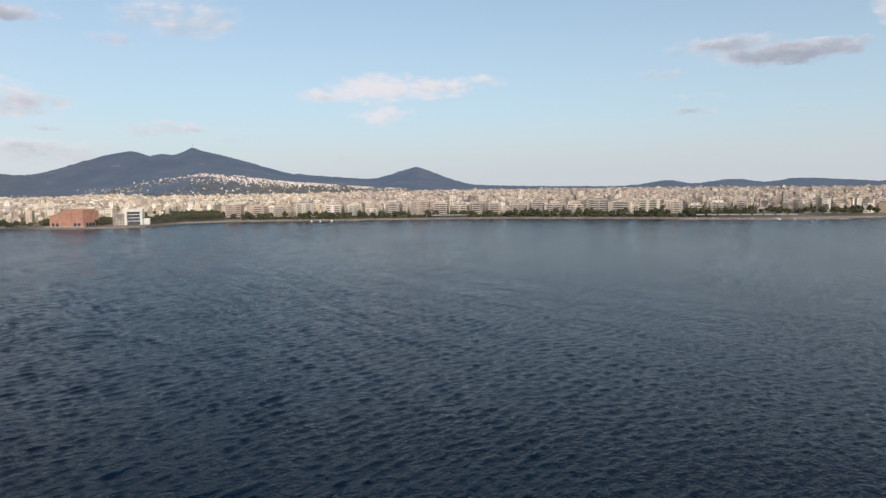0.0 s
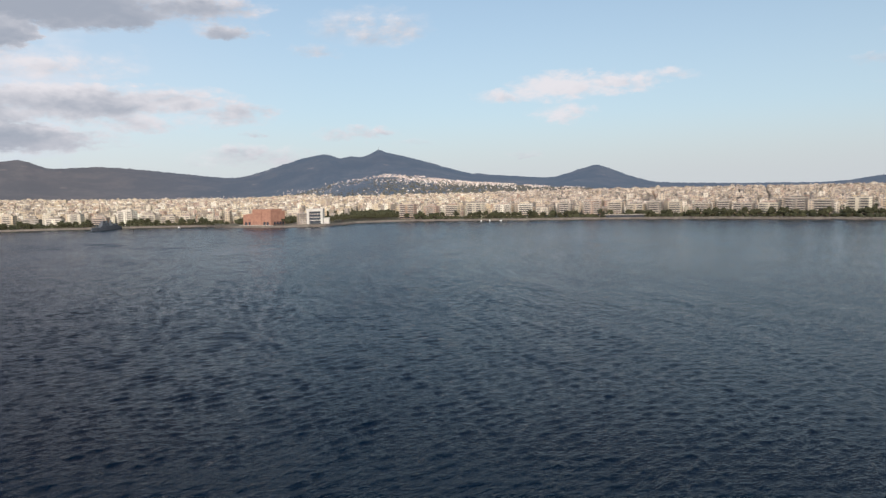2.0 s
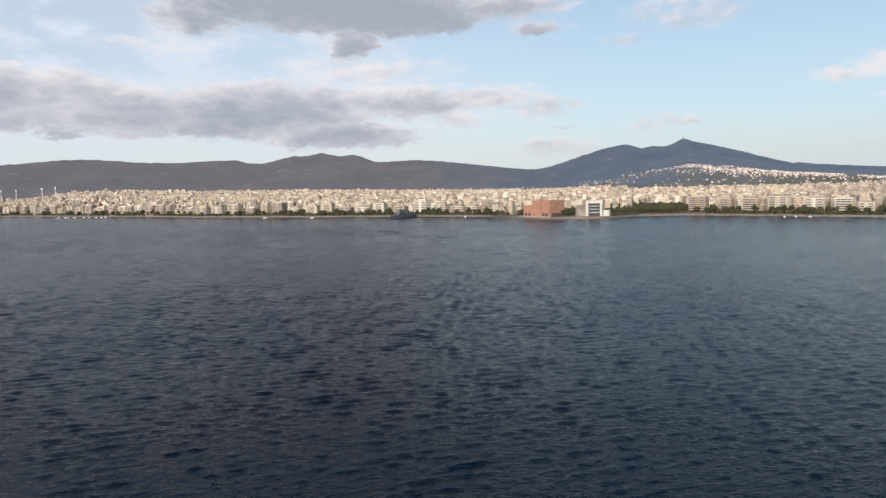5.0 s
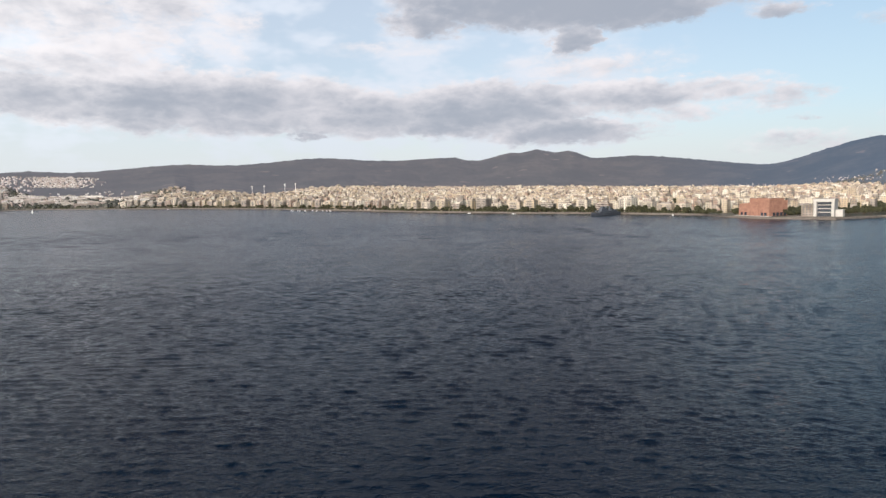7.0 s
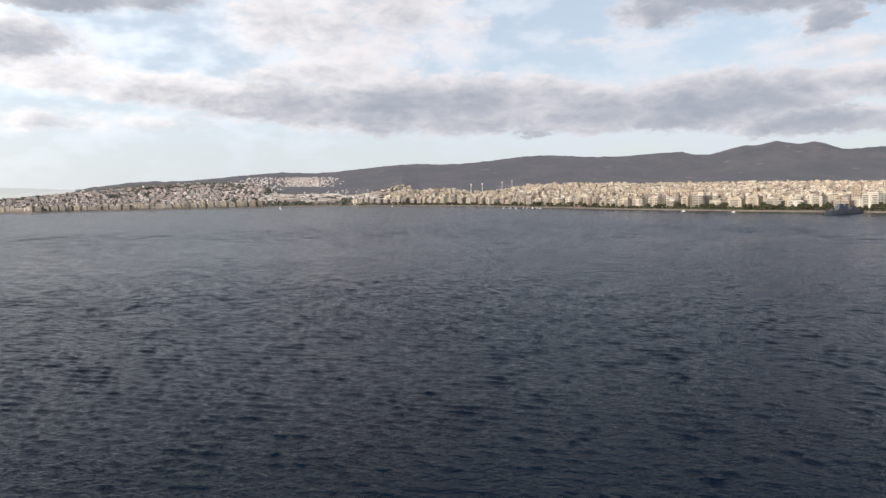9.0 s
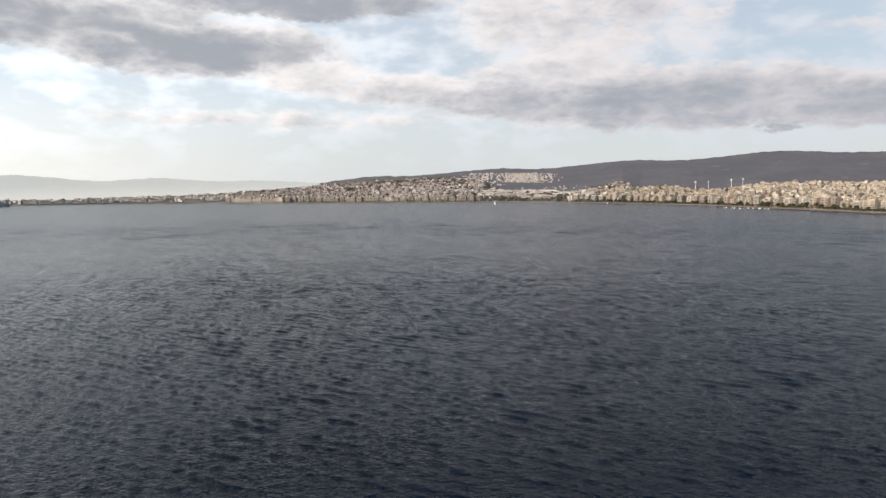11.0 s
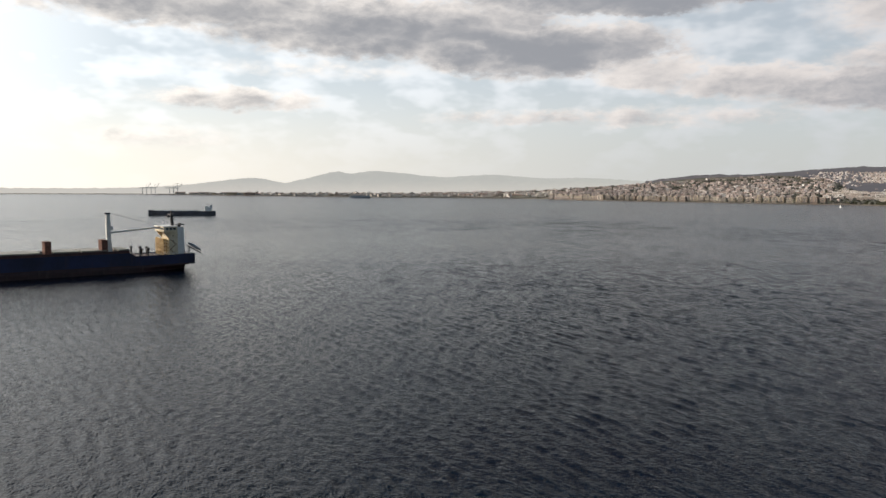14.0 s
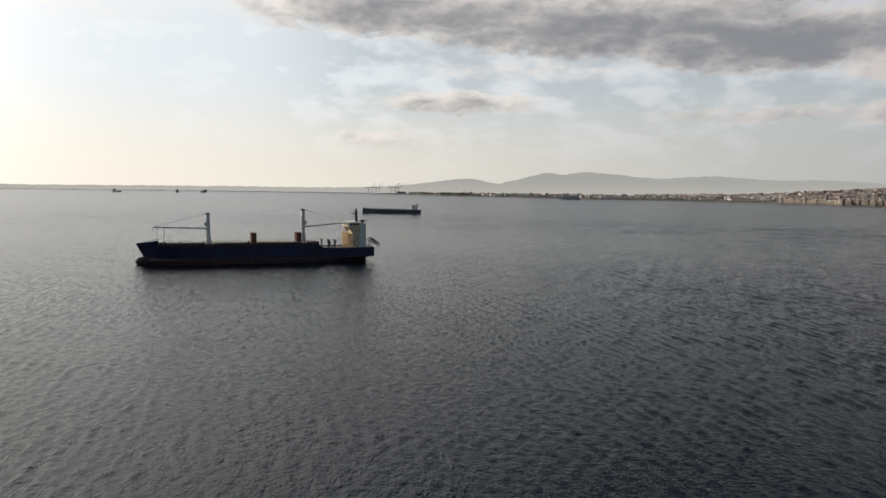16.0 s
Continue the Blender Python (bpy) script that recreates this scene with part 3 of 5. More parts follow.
# ---- sea and land ----
def sea_sheet():
    """One sheet of water to the horizon, fine and wavy amid the bay, coarse and flat far out."""
    cx, cy = 5.0, 10.0
    ang = np.concatenate([np.arange(-60, 195, 0.25), np.arange(195, 300, 3.0)])
    rad, r = [2.0], 2.0
    while r < 4930:
        r += 0.75 if r < 76 else 0.60 if r < 300 else 0.60 + (r - 300) * 0.004 if r < 800 else 2.6 + (r - 800) * 0.03
        rad.append(min(r, 4935.0))
    rad = np.array(rad)
    step = np.gradient(rad)
    A, R = np.meshgrid(np.radians(ang), rad, indexing="ij")
    X, Y = cx - np.sin(A) * R, cy + np.cos(A) * R
    Z = np.zeros_like(X)
    DX, DY = np.zeros_like(X), np.zeros_like(X)
    gen = np.random.default_rng(4)
    near = rad < 700
    da = np.gradient(ang)[:, None] * math.pi / 180
    for i in range(54):
        length = 1.35 * 3.6 ** gen.random()
        way = radians(147.0 + gen.normal() * (14.0 if i % 4 else 42.0))
        kk = 2 * math.pi / length
        amp = WAVE_SLOPE * math.sqrt(2 / 54.0) / kk
        # a wave stays only where the sheet is fine enough to carry it
        across = np.maximum(step[None, near] * np.abs(np.sin(A[:, near]) * -math.cos(way) + np.cos(A[:, near]) * math.sin(way)),
                            R[:, near] * da * np.abs(np.cos(A[:, near]) * math.cos(way) + np.sin(A[:, near]) * math.sin(way)))
        amp = amp * np.clip((length / across - 2.3) / 1.6, 0, 1)
        ph = gen.uniform(0, 6.28)
        arg = kk * (X[:, near] * math.cos(way) + Y[:, near] * math.sin(way)) + ph
        Z[:, near] += amp * np.sin(arg)
        swing = amp * np.cos(arg)
        DX[:, near] += swing * math.cos(way)
        DY[:, near] += swing * math.sin(way)
    # farther out only the longer groups of waves tell
    mid = (rad > 240) & (rad < 2600)
    for i in range(36):
        length = 6.0 * 7.0 ** gen.random()
        way = radians(147.0 + gen.normal() * 24.0)
        kk = 2 * math.pi / length
        across = np.maximum(step[None, mid], R[:, mid] * da)
        amp = GROUP_SLOPE * math.sqrt(2 / 36.0) / kk * np.clip((length / across - 2.3) / 1.6, 0, 1)
        amp = amp * np.clip((R[:, mid] / math.sqrt(22000.0 * length) - 0.55) / 0.35, 0, 1)
        Z[:, mid] += amp * np.sin(kk * (X[:, mid] * math.cos(way) + Y[:, mid] * math.sin(way)) + gen.uniform(0, 6.28))
    na, nr = X.shape
    co = np.stack([X + DX, Y + DY, Z], -1).reshape(-1, 3)
    co = np.concatenate([co, [[cx, cy, 0.0]]])
    ii, jj = np.meshgrid(np.arange(na), np.arange(nr - 1), indexing="ij")
    a0 = ii * nr + jj
    b0 = ((ii + 1) % na) * nr + jj
    quads = np.stack([a0, b0, b0 + 1, a0 + 1], -1).reshape(-1, 4)
    tris = np.stack([np.full(na, na * nr), ((np.arange(na) + 1) % na) * nr, np.arange(na) * nr], -1)
    me = bpy.data.meshes.new("water")
    nv, nq, ntri = len(co), len(quads), len(tris)
    me.vertices.add(nv)
    me.vertices.foreach_set("co", co.astype(np.float32).ravel())
    me.loops.add(nq * 4 + ntri * 3)
    me.loops.foreach_set("vertex_index", np.concatenate([quads.ravel(), tris.ravel()]).astype(np.int32))
    me.polygons.add(nq + ntri)
    starts = np.concatenate([np.arange(nq) * 4, nq * 4 + np.arange(ntri) * 3]).astype(np.int32)
    me.polygons.foreach_set("loop_start", starts)
    me.polygons.foreach_set("use_smooth", np.ones(nq + ntri, dtype=bool))
    me.update(calc_edges=True)
    me.validate()
    me.materials.append(MAT["sea"])
    return new("water", me)


WAVE_SLOPE, GROUP_SLOPE = 0.150, 0.06
sea = sea_sheet()
tagged(sea, "dark blue sea with small wind waves", "sea", kind="structure")

o = sheet("ground", MAT["ground"], -75, 205, 0.5, lambda a: shore_r(a) + 1.0, lambda a: city_end(a) + 130, 26, 0)
tagged(o, "built-up coastal ground rising inland from the shore", "ground", kind="structure")
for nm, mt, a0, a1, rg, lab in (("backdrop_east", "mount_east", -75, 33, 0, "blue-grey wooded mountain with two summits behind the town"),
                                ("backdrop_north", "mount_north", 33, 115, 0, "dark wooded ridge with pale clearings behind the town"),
                                ("backdrop_west", "mount_west", 98, 205, 1, "pale hills beyond the port, their haze a painted glow")):
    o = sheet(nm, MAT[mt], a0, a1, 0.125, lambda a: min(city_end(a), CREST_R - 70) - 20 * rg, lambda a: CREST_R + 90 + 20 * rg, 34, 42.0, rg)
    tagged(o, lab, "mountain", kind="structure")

# quay wall along the water
quay_pts = [at(a, shore_r(a)) for a in np.arange(-60, 140, 0.6)]
bm = bmesh.new()
rings = []
for (x, y), a in zip(quay_pts, np.arange(-60, 140, 0.6)):
    ux, uy = -math.sin(radians(a)), math.cos(radians(a))
    rings.append([(x - ux * 2, y - uy * 2, -1.0), (x - ux * 2, y - uy * 2, 1.9), (x - ux * 1.6, y - uy * 1.6, 2.3),
                  (x + ux * 7, y + uy * 7, 2.6)])
loft(bm, rings, cap=False)
quay = tagged(new("quay", mesh_of("quay", bm, MAT["quay"])), "low stone quay along the waterfront", "quay", kind="structure")


# ---- city: joined far houses ----
rng = np.random.default_rng(11)


def houses(name, label, spots, mat="city"):
    """spots: rows of x, y, z, width, depth, height, turn. Each house is a box with a parapet roof house or a pitched roof."""
    verts, faces, base = [], [], 0
    for x, y, z, w, d, h, tn in spots:
        c_, s_ = math.cos(tn), math.sin(tn)

        def add(x0, y0, z0, x1, y1, z1, pitched):
            nonlocal base
            pts = [(x0, y0, z0), (x1, y0, z0), (x1, y1, z0), (x0, y1, z0), (x0, y0, z1), (x1, y0, z1), (x1, y1, z1), (x0, y1, z1)]
            fc = [(0, 1, 5, 4), (1, 2, 6, 5), (2, 3, 7, 6), (3, 0, 4, 7)]
            if pitched:
                pts += [(x0, (y0 + y1) / 2, z1 + pitched), (x1, (y0 + y1) / 2, z1 + pitched)]
                fc += [(4, 5, 9, 8), (6, 7, 8, 9), (5, 6, 9), (7, 4, 8)]
            else:
                fc += [(4, 5, 6, 7)]
            verts.extend((x + px * c_ - py * s_, y + px * s_ + py * c_, z + pz) for px, py, pz in pts)
            faces.extend(tuple(i + base for i in f) for f in fc)
            base += len(pts)

        kind_ = rng.random()
        if h < 9 and kind_ < 0.6:
            add(-w / 2, -d / 2, -3, w / 2, d / 2, h, 2.2)
        else:
            add(-w / 2, -d / 2, -3, w / 2, d / 2, h, 0)
            if kind_ < 0.75:
                px, py = rng.uniform(-0.22, 0.22) * w, rng.uniform(-0.2, 0.2) * d
                add(px - w * 0.24, py - d * 0.22, h, px + w * 0.24, py + d * 0.22, h + rng.uniform(2.4, 3.4), 0)
            if kind_ < 0.35:
                add(-w / 2, -d / 2 - 1.3, h * 0.12, w / 2, -d / 2, h * 0.9, 0)
    me = bpy.data.meshes.new(name)
    me.from_pydata(verts, [], faces)
    me.materials.append(MAT[mat])
    ob = new(name, me)
    return tagged(ob, label, "houses", kind="stuff")


def green(x, y):
    """0 to 1: how much of a spot is park or scrub."""
    return noise.noise(Vector((x * 0.004, y * 0.004, 7.7))) * 0.5 + 0.5


PARKS = [(24.0, 1200, 3.6, 110), (17.5, 1500, 2.2, 60), (31.0, 1075, 4.0, 70), (84.5, 2900, 2.5, 140), (8.0, 1500, 0.6, 60)]


def in_park(a, r):
    return any(((a - pa) / wa) ** 2 + ((r - pr) / wr) ** 2 < 1 for pa, pr, wa, wr in PARKS)


def street(a, r):
    """Streets that run inland from the shore, wider ones among them."""
    f_ = (a * 0.62 + 0.22 * math.sin(a * 1.7)) % 1.0
    wide = 0.10 if int(a * 0.62) % 3 else 0.17
    return f_ < wide * min(1.0, 1300.0 / r)


def district(a0, a1):
    spots = []
    r = 960.0
    while r < 4560:
        step = 12.0 + max(0, r - 1200) * 0.004
        da = math.degrees((step + 2.5) / r)
        for a in np.arange(a0, a1, da):
            aa = a + rng.uniform(-0.3, 0.3) * da
            rr = r + rng.uniform(-0.4, 0.4) * step
            rs, rc = float(shore_r(aa)), float(city_end(aa))
            if rr < rs + (88 if aa > 0 else 80) or rr > rc - 20 or in_park(aa, rr) or street(aa, rr):
                continue
            x, y = at(aa, rr)
            g_ = green(x, y)
            f_ = (rr - rs) / (rc - rs)
            dense = float(np.interp(aa, [-35, -24, -20, 60, 77, 79, 81, 86, 88, 92, 104, 112, 124, 140], [0.5, 0.55, 0.86, 0.92, 0.88, 0.5, 0.22, 0.2, 0.55, 0.62, 0.75, 0.8, 0.7, 0.5]))
            if rr < 1700 and aa < 0:
                dense *= 0.82
            if aa > 88 and f_ > 0.45:
                dense *= 1.25 - 0.85 * f_ + 0.5 * (noise.noise(Vector((x * 0.006, y * 0.006, 1.3))))
            if rng.random() > dense or (g_ > 0.74 and rng.random() < 0.85):
                continue
            h = rng.uniform(5.0, 21) * (1.0 - 0.45 * f_)
            if aa > 76:
                h *= 0.75
            if rng.random() < 0.05:
                h *= 1.45
            tn = radians(aa) + (rng.normal() * 0.14 if rng.random() < 0.65 else rng.uniform(-0.9, 0.9))
            spots.append((x, y, float(land(aa, rr)), rng.uniform(0.5, 0.95) * step, rng.uniform(0.45, 0.8) * step, h, tn))
        r += step * 1.15
    return spots


for a0, a1, lab in ((-36, -10, "cream and grey apartment blocks among trees"), (-10, 12, "dense pale apartment blocks behind the waterfront"),
                    (12, 36, "dense cream apartment blocks behind the park"), (36, 60, "dense pale apartment blocks rising inland"),
                    (60, 84, "cream apartment blocks climbing a low hill"), (84, 108, "old town houses climbing a green hillside"),
                    (108, 140, "low hazy port buildings and houses")):
    # port houses take the whitest plaster, which stands in for haze there
    houses("city_block", lab, district(a0, a1), "spur_town" if a0 >= 108 else "old_town" if a0 >= 84 else "city" if a0 >= 12 else "east_town")

# white houses on the spur, in loose terraces
spots = []
for i in range(5600):
    a = rng.uniform(3, 26)
    r = 3300 - abs(rng.normal()) * 130 + rng.uniform(-10, 40)
    if rng.random() > float(np.interp(a, [3, 6, 10, 18, 20, 22, 26], [0.2, 0.35, 0.7, 1.0, 0.75, 0.12, 0.04])) * min(1.0, max(0.04, (r - 3040) / 220)):
        continue
    x, y = at(a, r)
    if noise.noise(Vector((x * 0.012, y * 0.012, 4.2))) < -0.12:
        continue
    spots.append((x, y, float(land(a, r)), rng.uniform(2.6, 5.5), rng.uniform(2.5, 5), rng.uniform(2.0, 3.6), radians(a) + rng.uniform(-0.7, 0.7)))
for i in range(240):
    a, r = rng.uniform(5, 29), rng.uniform(2680, 3200)
    x, y = at(a, r)
    spots.append((x, y, float(land(a, r)), rng.uniform(3, 9), rng.uniform(3, 5), rng.uniform(2.2, 4), radians(a) + rng.normal() * 0.3))
o = houses("hillside_houses", "bright white houses scattered over a wooded spur", spots, "spur_town")
# villages higher up and at the foot of the mountains
spots = []
for va, z0, z1, sa, n_ in ((84.6, 84, 142, 1.0, 620), (88.3, 60, 150, 0.9, 190), (31.0, 30, 42, 2.6, 46), (34.5, 30, 44, 1.6, 60), (26.5, 50, 72, 1.2, 30), (82.0, 40, 62, 1.6, 22)):
    for i in range(n_):
        a, want = va + rng.normal() * sa, rng.uniform(z0, z1)
        size = 0.5 if va < 40 else 1.0
        ladder = np.linspace(float(city_end(a)) - 10, CREST_R - 60, 60)
        r = float(np.interp(want, land(a, ladder), ladder))
        x, y = at(a, r)
        spots.append((x, y, slope_z(a, r) - 2.0, size * rng.uniform(4, 9), size * rng.uniform(4, 7), 2.0 + size * rng.uniform(3, 6), radians(a) + rng.uniform(-0.7, 0.7)))
houses("hillside_houses", "pale village houses on a dark hillside", spots, "spur_town")
# low white sheds on the flat fairground
spots = []
for i in range(46):
    a = rng.uniform(78.5, 88)
    r = float(shore_r(a)) + rng.uniform(60, 620)
    x, y = at(a, r)
    spots.append((x, y, float(land(a, r)), rng.uniform(25, 70), rng.uniform(14, 26), rng.uniform(9.2, 15), radians(a) + rng.normal() * 0.1))
houses("exhibition_sheds", "low flat white exhibition sheds among trees", spots, "spur_town")

# ---- waterfront apartment buildings ----
def apartment(w, d, floors, style):
    """An apartment building, front towards -y, with balconies on every floor."""
    h = floors * 3.1 + 0.8
    b_ = bmesh.new()
    box(b_, -w / 2, -d / 2, -1.5, w / 2, d / 2, h)
    root = new("apartment_building", mesh_of("apartment_building", b_, MAT["plaster"]))
    b_ = bmesh.new()
    wo, do = w / 2 + 0.15, d / 2 + 0.15
    sq = lambda x, y, z: [(-x, -y, z), (x, -y, z), (x, y, z), (-x, y, z), (-x, -y, z)]
    loft(b_, [sq(wo, do, h - 0.1), sq(wo, do, h + 0.9), sq(wo - 0.3, do - 0.3, h + 0.9), sq(wo - 0.3, do - 0.3, h + 0.002)], False)
    part("parapet", b_, MAT["slab"], root)
    b_ = bmesh.new()
    box(b_, -w * 0.34, -d * 0.18, h, w * 0.3, d * 0.36, h + 3.0, 0.15)
    part("penthouse", b_, MAT["plaster"], root)
    b_ = bmesh.new()
    box(b_, w * 0.05, d * 0.05, h + 3.0, w * 0.2, d * 0.28, h + 5.2, 0.1)
    part("lift_house", b_, MAT["slab"], root)
    for i in range(1, floors):
        z = i * 3.1 + 0.6
        if style == 0:
            spans = ((-w / 2 + .3, w / 2 - .3),)
        elif style == 1:
            spans = ((-w / 2 + .3, -w * 0.08), (w * 0.08, w / 2 - .3))
        else:
            spans = ((-w * 0.32, w * 0.32),)
        for x0, x1 in spans:
            y0 = -d / 2
            prof = [(y0 - .003, z - .12), (y0 - 1.6, z - .12), (y0 - 1.6, z + 1.05), (y0 - 1.48, z + 1.05), (y0 - 1.48, z + .08), (y0 - .003, z + .08), (y0 - .003, z - .12)]
            b_ = bmesh.new()
            loft(b_, [[(x0, py, pz) for py, pz in prof], [(x1, py, pz) for py, pz in prof]], False)
            for xx in (x0, x1):
                b_.faces.new([b_.verts.new((xx, py, pz)) for py, pz in prof[:-1]])
            part("balcony", b_, MAT["slab"], root)
            b_ = bmesh.new()
            box(b_, x0 + 1.2, y0 - 0.05, z + 0.9, x1 - 1.2, y0 - 0.004, z + 2.2)
            part("window", b_, MAT["glass_dark"], root)
    b_ = bmesh.new()
    box(b_, -w / 2 + 0.6, -d / 2 - 0.06, 0.4, w / 2 - 0.6, -d / 2 - 0.004, 3.0)
    part("shopfront", b_, MAT["glass_dark"], root)
    b_ = bmesh.new()
    box(b_, -w / 2 + 0.4, -d / 2 - 2.2, 3.0, w / 2 - 0.4, -d / 2 - 0.07, 3.25)
    part("awning", b_, MAT["awning"], root)
    return root


STYLES = []
rnd = random.Random(5)
for i in range(14):
    fl = rnd.choice((4, 5, 5, 6, 6, 7))
    ob = apartment(rnd.uniform(14, 25), rnd.uniform(13, 18), fl, i % 3)
    tagged(ob, ("cream", "pale grey", "white plastered", "beige")[i % 4] + " apartment building with "
           + ("full-width", "paired", "narrow")[i % 3] + f" balconies, {fl} storeys high", "building", "waterfront apartment buildings")
    STYLES.append((ob, max(v_.co.x for v_ in ob.data.vertices) * 2))
first_used = set()


def settle(i, m):
    ob = STYLES[i][0]
    if i not in first_used:
        first_used.add(i)
        ob.matrix_basis = m
        return ob
    return copy_thing(ob, m)


def along_shore(a0, a1, back, gap):
    a = a0
    while a < a1:
        i = rnd.randrange(len(STYLES))
        w = STYLES[i][1]
        r = float(shore_r(a)) + back + rnd.uniform(-3, 8)
        x, y = at(a, r)
        xb, yb = at(a + 0.3, float(shore_r(a + 0.3)) + back)
        xa, ya = at(a - 0.3, float(shore_r(a - 0.3)) + back)
        turn = math.atan2(ya - yb, xa - xb)
        span = math.hypot(xa - xb, ya - yb) / 0.6
        step = (w + rnd.choice(gap)) / span
        if not in_park(a + step / 2, r):
            x, y = at(a + step / 2, r)
            settle(i, Matrix.Translation((x, y, float(land(a, r)))) @ Matrix.Rotation(turn, 4, "Z"))
        a += step


along_shore(-24.5, -19.0, 85, (8, 11, 16))
along_shore(-19.0, 20.0, 52, (4, 7, 10, 15, 24))
along_shore(38.0, 66.0, 46, (6, 9, 11, 14, 20))
along_shore(66.0, 81.0, 60, (5, 8, 14, 30))
along_shore(88.0, 108.0, 30, (0.4, 0.4, 0.4, 0.4, 20))

# ---- concert halls on the point ----
hall = thing("concert_hall", "large red brick concert hall with stepped roof on the shore", "building",
             pose(-478, 948, 2.5, 0, 0, -15))
b_ = bmesh.new()
base = [(-54, 0), (0, 0), (-1, 31), (-50, 33)]
tops = [15.5, 20.5, 20.5, 15.5]
lo = [b_.verts.new((x, y, -1)) for x, y in base]
hi = [b_.verts.new((x * 0.985, y + 0.2, z)) for (x, y), z in zip(base, tops)]
for i in range(4):
    b_.faces.new((lo[i], lo[(i + 1) % 4], hi[(i + 1) % 4], hi[i]))
b_.faces.new(hi)
part("wall", b_, MAT["brick"], hall)
b_ = bmesh.new()
box(b_, -40, 5, 14, -3, 28, 23.0, 0.4)
part("fly_tower", b_, MAT["brick"], hall)
b_ = bmesh.new()
box(b_, -2.2, -1.2, -1, 1.2, 1.6, 22.5, 0.3)
part("pier", b_, MAT["brick"], hall)
b_ = bmesh.new()
box(b_, -19, -0.6, -1, -17.2, 0.6, 19.6, 0.2)
part("pier", b_, MAT["brick"], hall)
for x in (-50, -43, -14, -8):
    b_ = bmesh.new()
    box(b_, x, -0.45, 0.3, x + 4.0, 0.4, 4.6, 0.1)
    part("doorway", b_, MAT["glass_dark"], hall)
for y in (6, 12, 18, 24):
    b_ = bmesh.new()
    box(b_, -0.6, y, 0.3, 0.35, y + 4.0, 4.8, 0.1)
    part("doorway", b_, MAT["glass_dark"], hall)
b_ = bmesh.new()
box(b_, -58, -6, -1.6, 6, -1.3, 0.35, 0.1)
part("plinth", b_, MAT["stone"], hall)

glass_hall = thing("glass_fronted_hall", "white stone hall with a deep dark glazed front", "building", pose(-421, 974, 2.5, 0, 0, 18))
for x0, x1 in ((-11.5, -8.2), (8.2, 11.5)):
    b_ = bmesh.new()
    box(b_, x0, -4, -1, x1, 22, 21, 0.2)
    part("side_wall", b_, MAT["stone"], glass_hall)
b_ = bmesh.new()
box(b_, -11.8, -4.3, 18.2, 11.8, 22.3, 22, 0.2)
part("roof", b_, MAT["stone"], glass_hall)
b_ = bmesh.new()
box(b_, -8.2, 2, -1, 8.2, 21, 18.2)
part("glazing", b_, MAT["glass_dark"], glass_hall)
for z in (5.0, 9.5, 14.0):
    b_ = bmesh.new()
    box(b_, -8.2, 1.0, z, 8.2, 1.98, z + 0.7)
    part("floor_edge", b_, MAT["stone"], glass_hall)
b_ = bmesh.new()
box(b_, -27, 4, -1, -11.7, 22, 15.5, 0.2)
part("annex", b_, MAT["plaster"], glass_hall)
b_ = bmesh.new()
box(b_, 11.7, 2, -1, 20, 18, 8.5, 0.2)
part("annex", b_, MAT["stone"], glass_hall)
b_ = bmesh.new()
box(b_, -30, -9, -1.6, 22, -4.4, 0.3, 0.1)
part("plinth", b_, MAT["quay"], glass_hall)


# ---- trees ----
def tree_kind(name, height, spread, seed, tall=False):
    rt = random.Random(seed)
    root = thing(name, "", "")
    b_ = bmesh.new()
    rod(b_, (0, 0, -0.5), (0, 0, height * 0.45), height * 0.035, height * 0.02, 7)
    for i in range(4):
        q = i * 1.6 + rt.random()
        rod(b_, (0, 0, height * (0.28 + 0.05 * i)), (math.cos(q) * spread * 0.5, math.sin(q) * spread * 0.5, height * (0.5 + 0.07 * i)), height * 0.016, height * 0.006, 5)
    part("trunk", b_, MAT["bark"], root)
    b_ = bmesh.new()
    for i in range(34 if not tall else 40):
        if tall:
            f_ = rt.random()
            rr = spread * (1 - f_ * 0.85) * rt.uniform(0.2, 0.8)
            q = rt.uniform(0, 6.28)
            c = Vector((math.cos(q) * rr, math.sin(q) * rr, height * (0.1 + 0.9 * f_)))
            s_ = spread * rt.uniform(0.25, 0.5) * (1.1 - f_ * 0.7)
        else:
            q, f_ = rt.uniform(0, 6.28), rt.uniform(-0.5, 1)
            rr = spread * math.sqrt(max(0, 1 - f_ * f_ * 0.85)) * rt.uniform(0.35, 1.0)
            c = Vector((math.cos(q) * rr, math.sin(q) * rr, height * (0.66 + 0.3 * f_)))
            s_ = spread * rt.uniform(0.22, 0.42)
        mt = Matrix.Translation(c) @ Euler((rt.random() * 3, rt.random() * 3, rt.random() * 3)).to_matrix().to_4x4() @ Matrix.Diagonal((s_, s_ * rt.uniform(.6, 1), s_ * rt.uniform(.5, .9), 1))
        vs = bmesh.ops.create_icosphere(b_, subdivisions=1, radius=1.0, matrix=mt)["verts"]
        for v_ in vs:
            v_.co += Vector((rt.uniform(-1, 1), rt.uniform(-1, 1), rt.uniform(-1, 1))) * s_ * 0.28
    part("crown", b_, MAT["cypress" if tall else "leaf"], root)
    return root


TREES = []
for i, (hh, sp, tl) in enumerate(((9, 4.2, False), (7, 3.6, False), (11, 5.0, False), (8, 4.4, False), (15, 2.4, True), (18, 2.8, True))):
    ob = tree_kind("cypress_tree" if tl else "broadleaf_tree", hh, sp, 30 + i, tl)
    tagged(ob, "tall dark cypress between waterfront buildings" if tl else "round dark green broadleaf tree by the waterfront", "tree", "waterfront trees")
    TREES.append(ob)
used_tree = set()


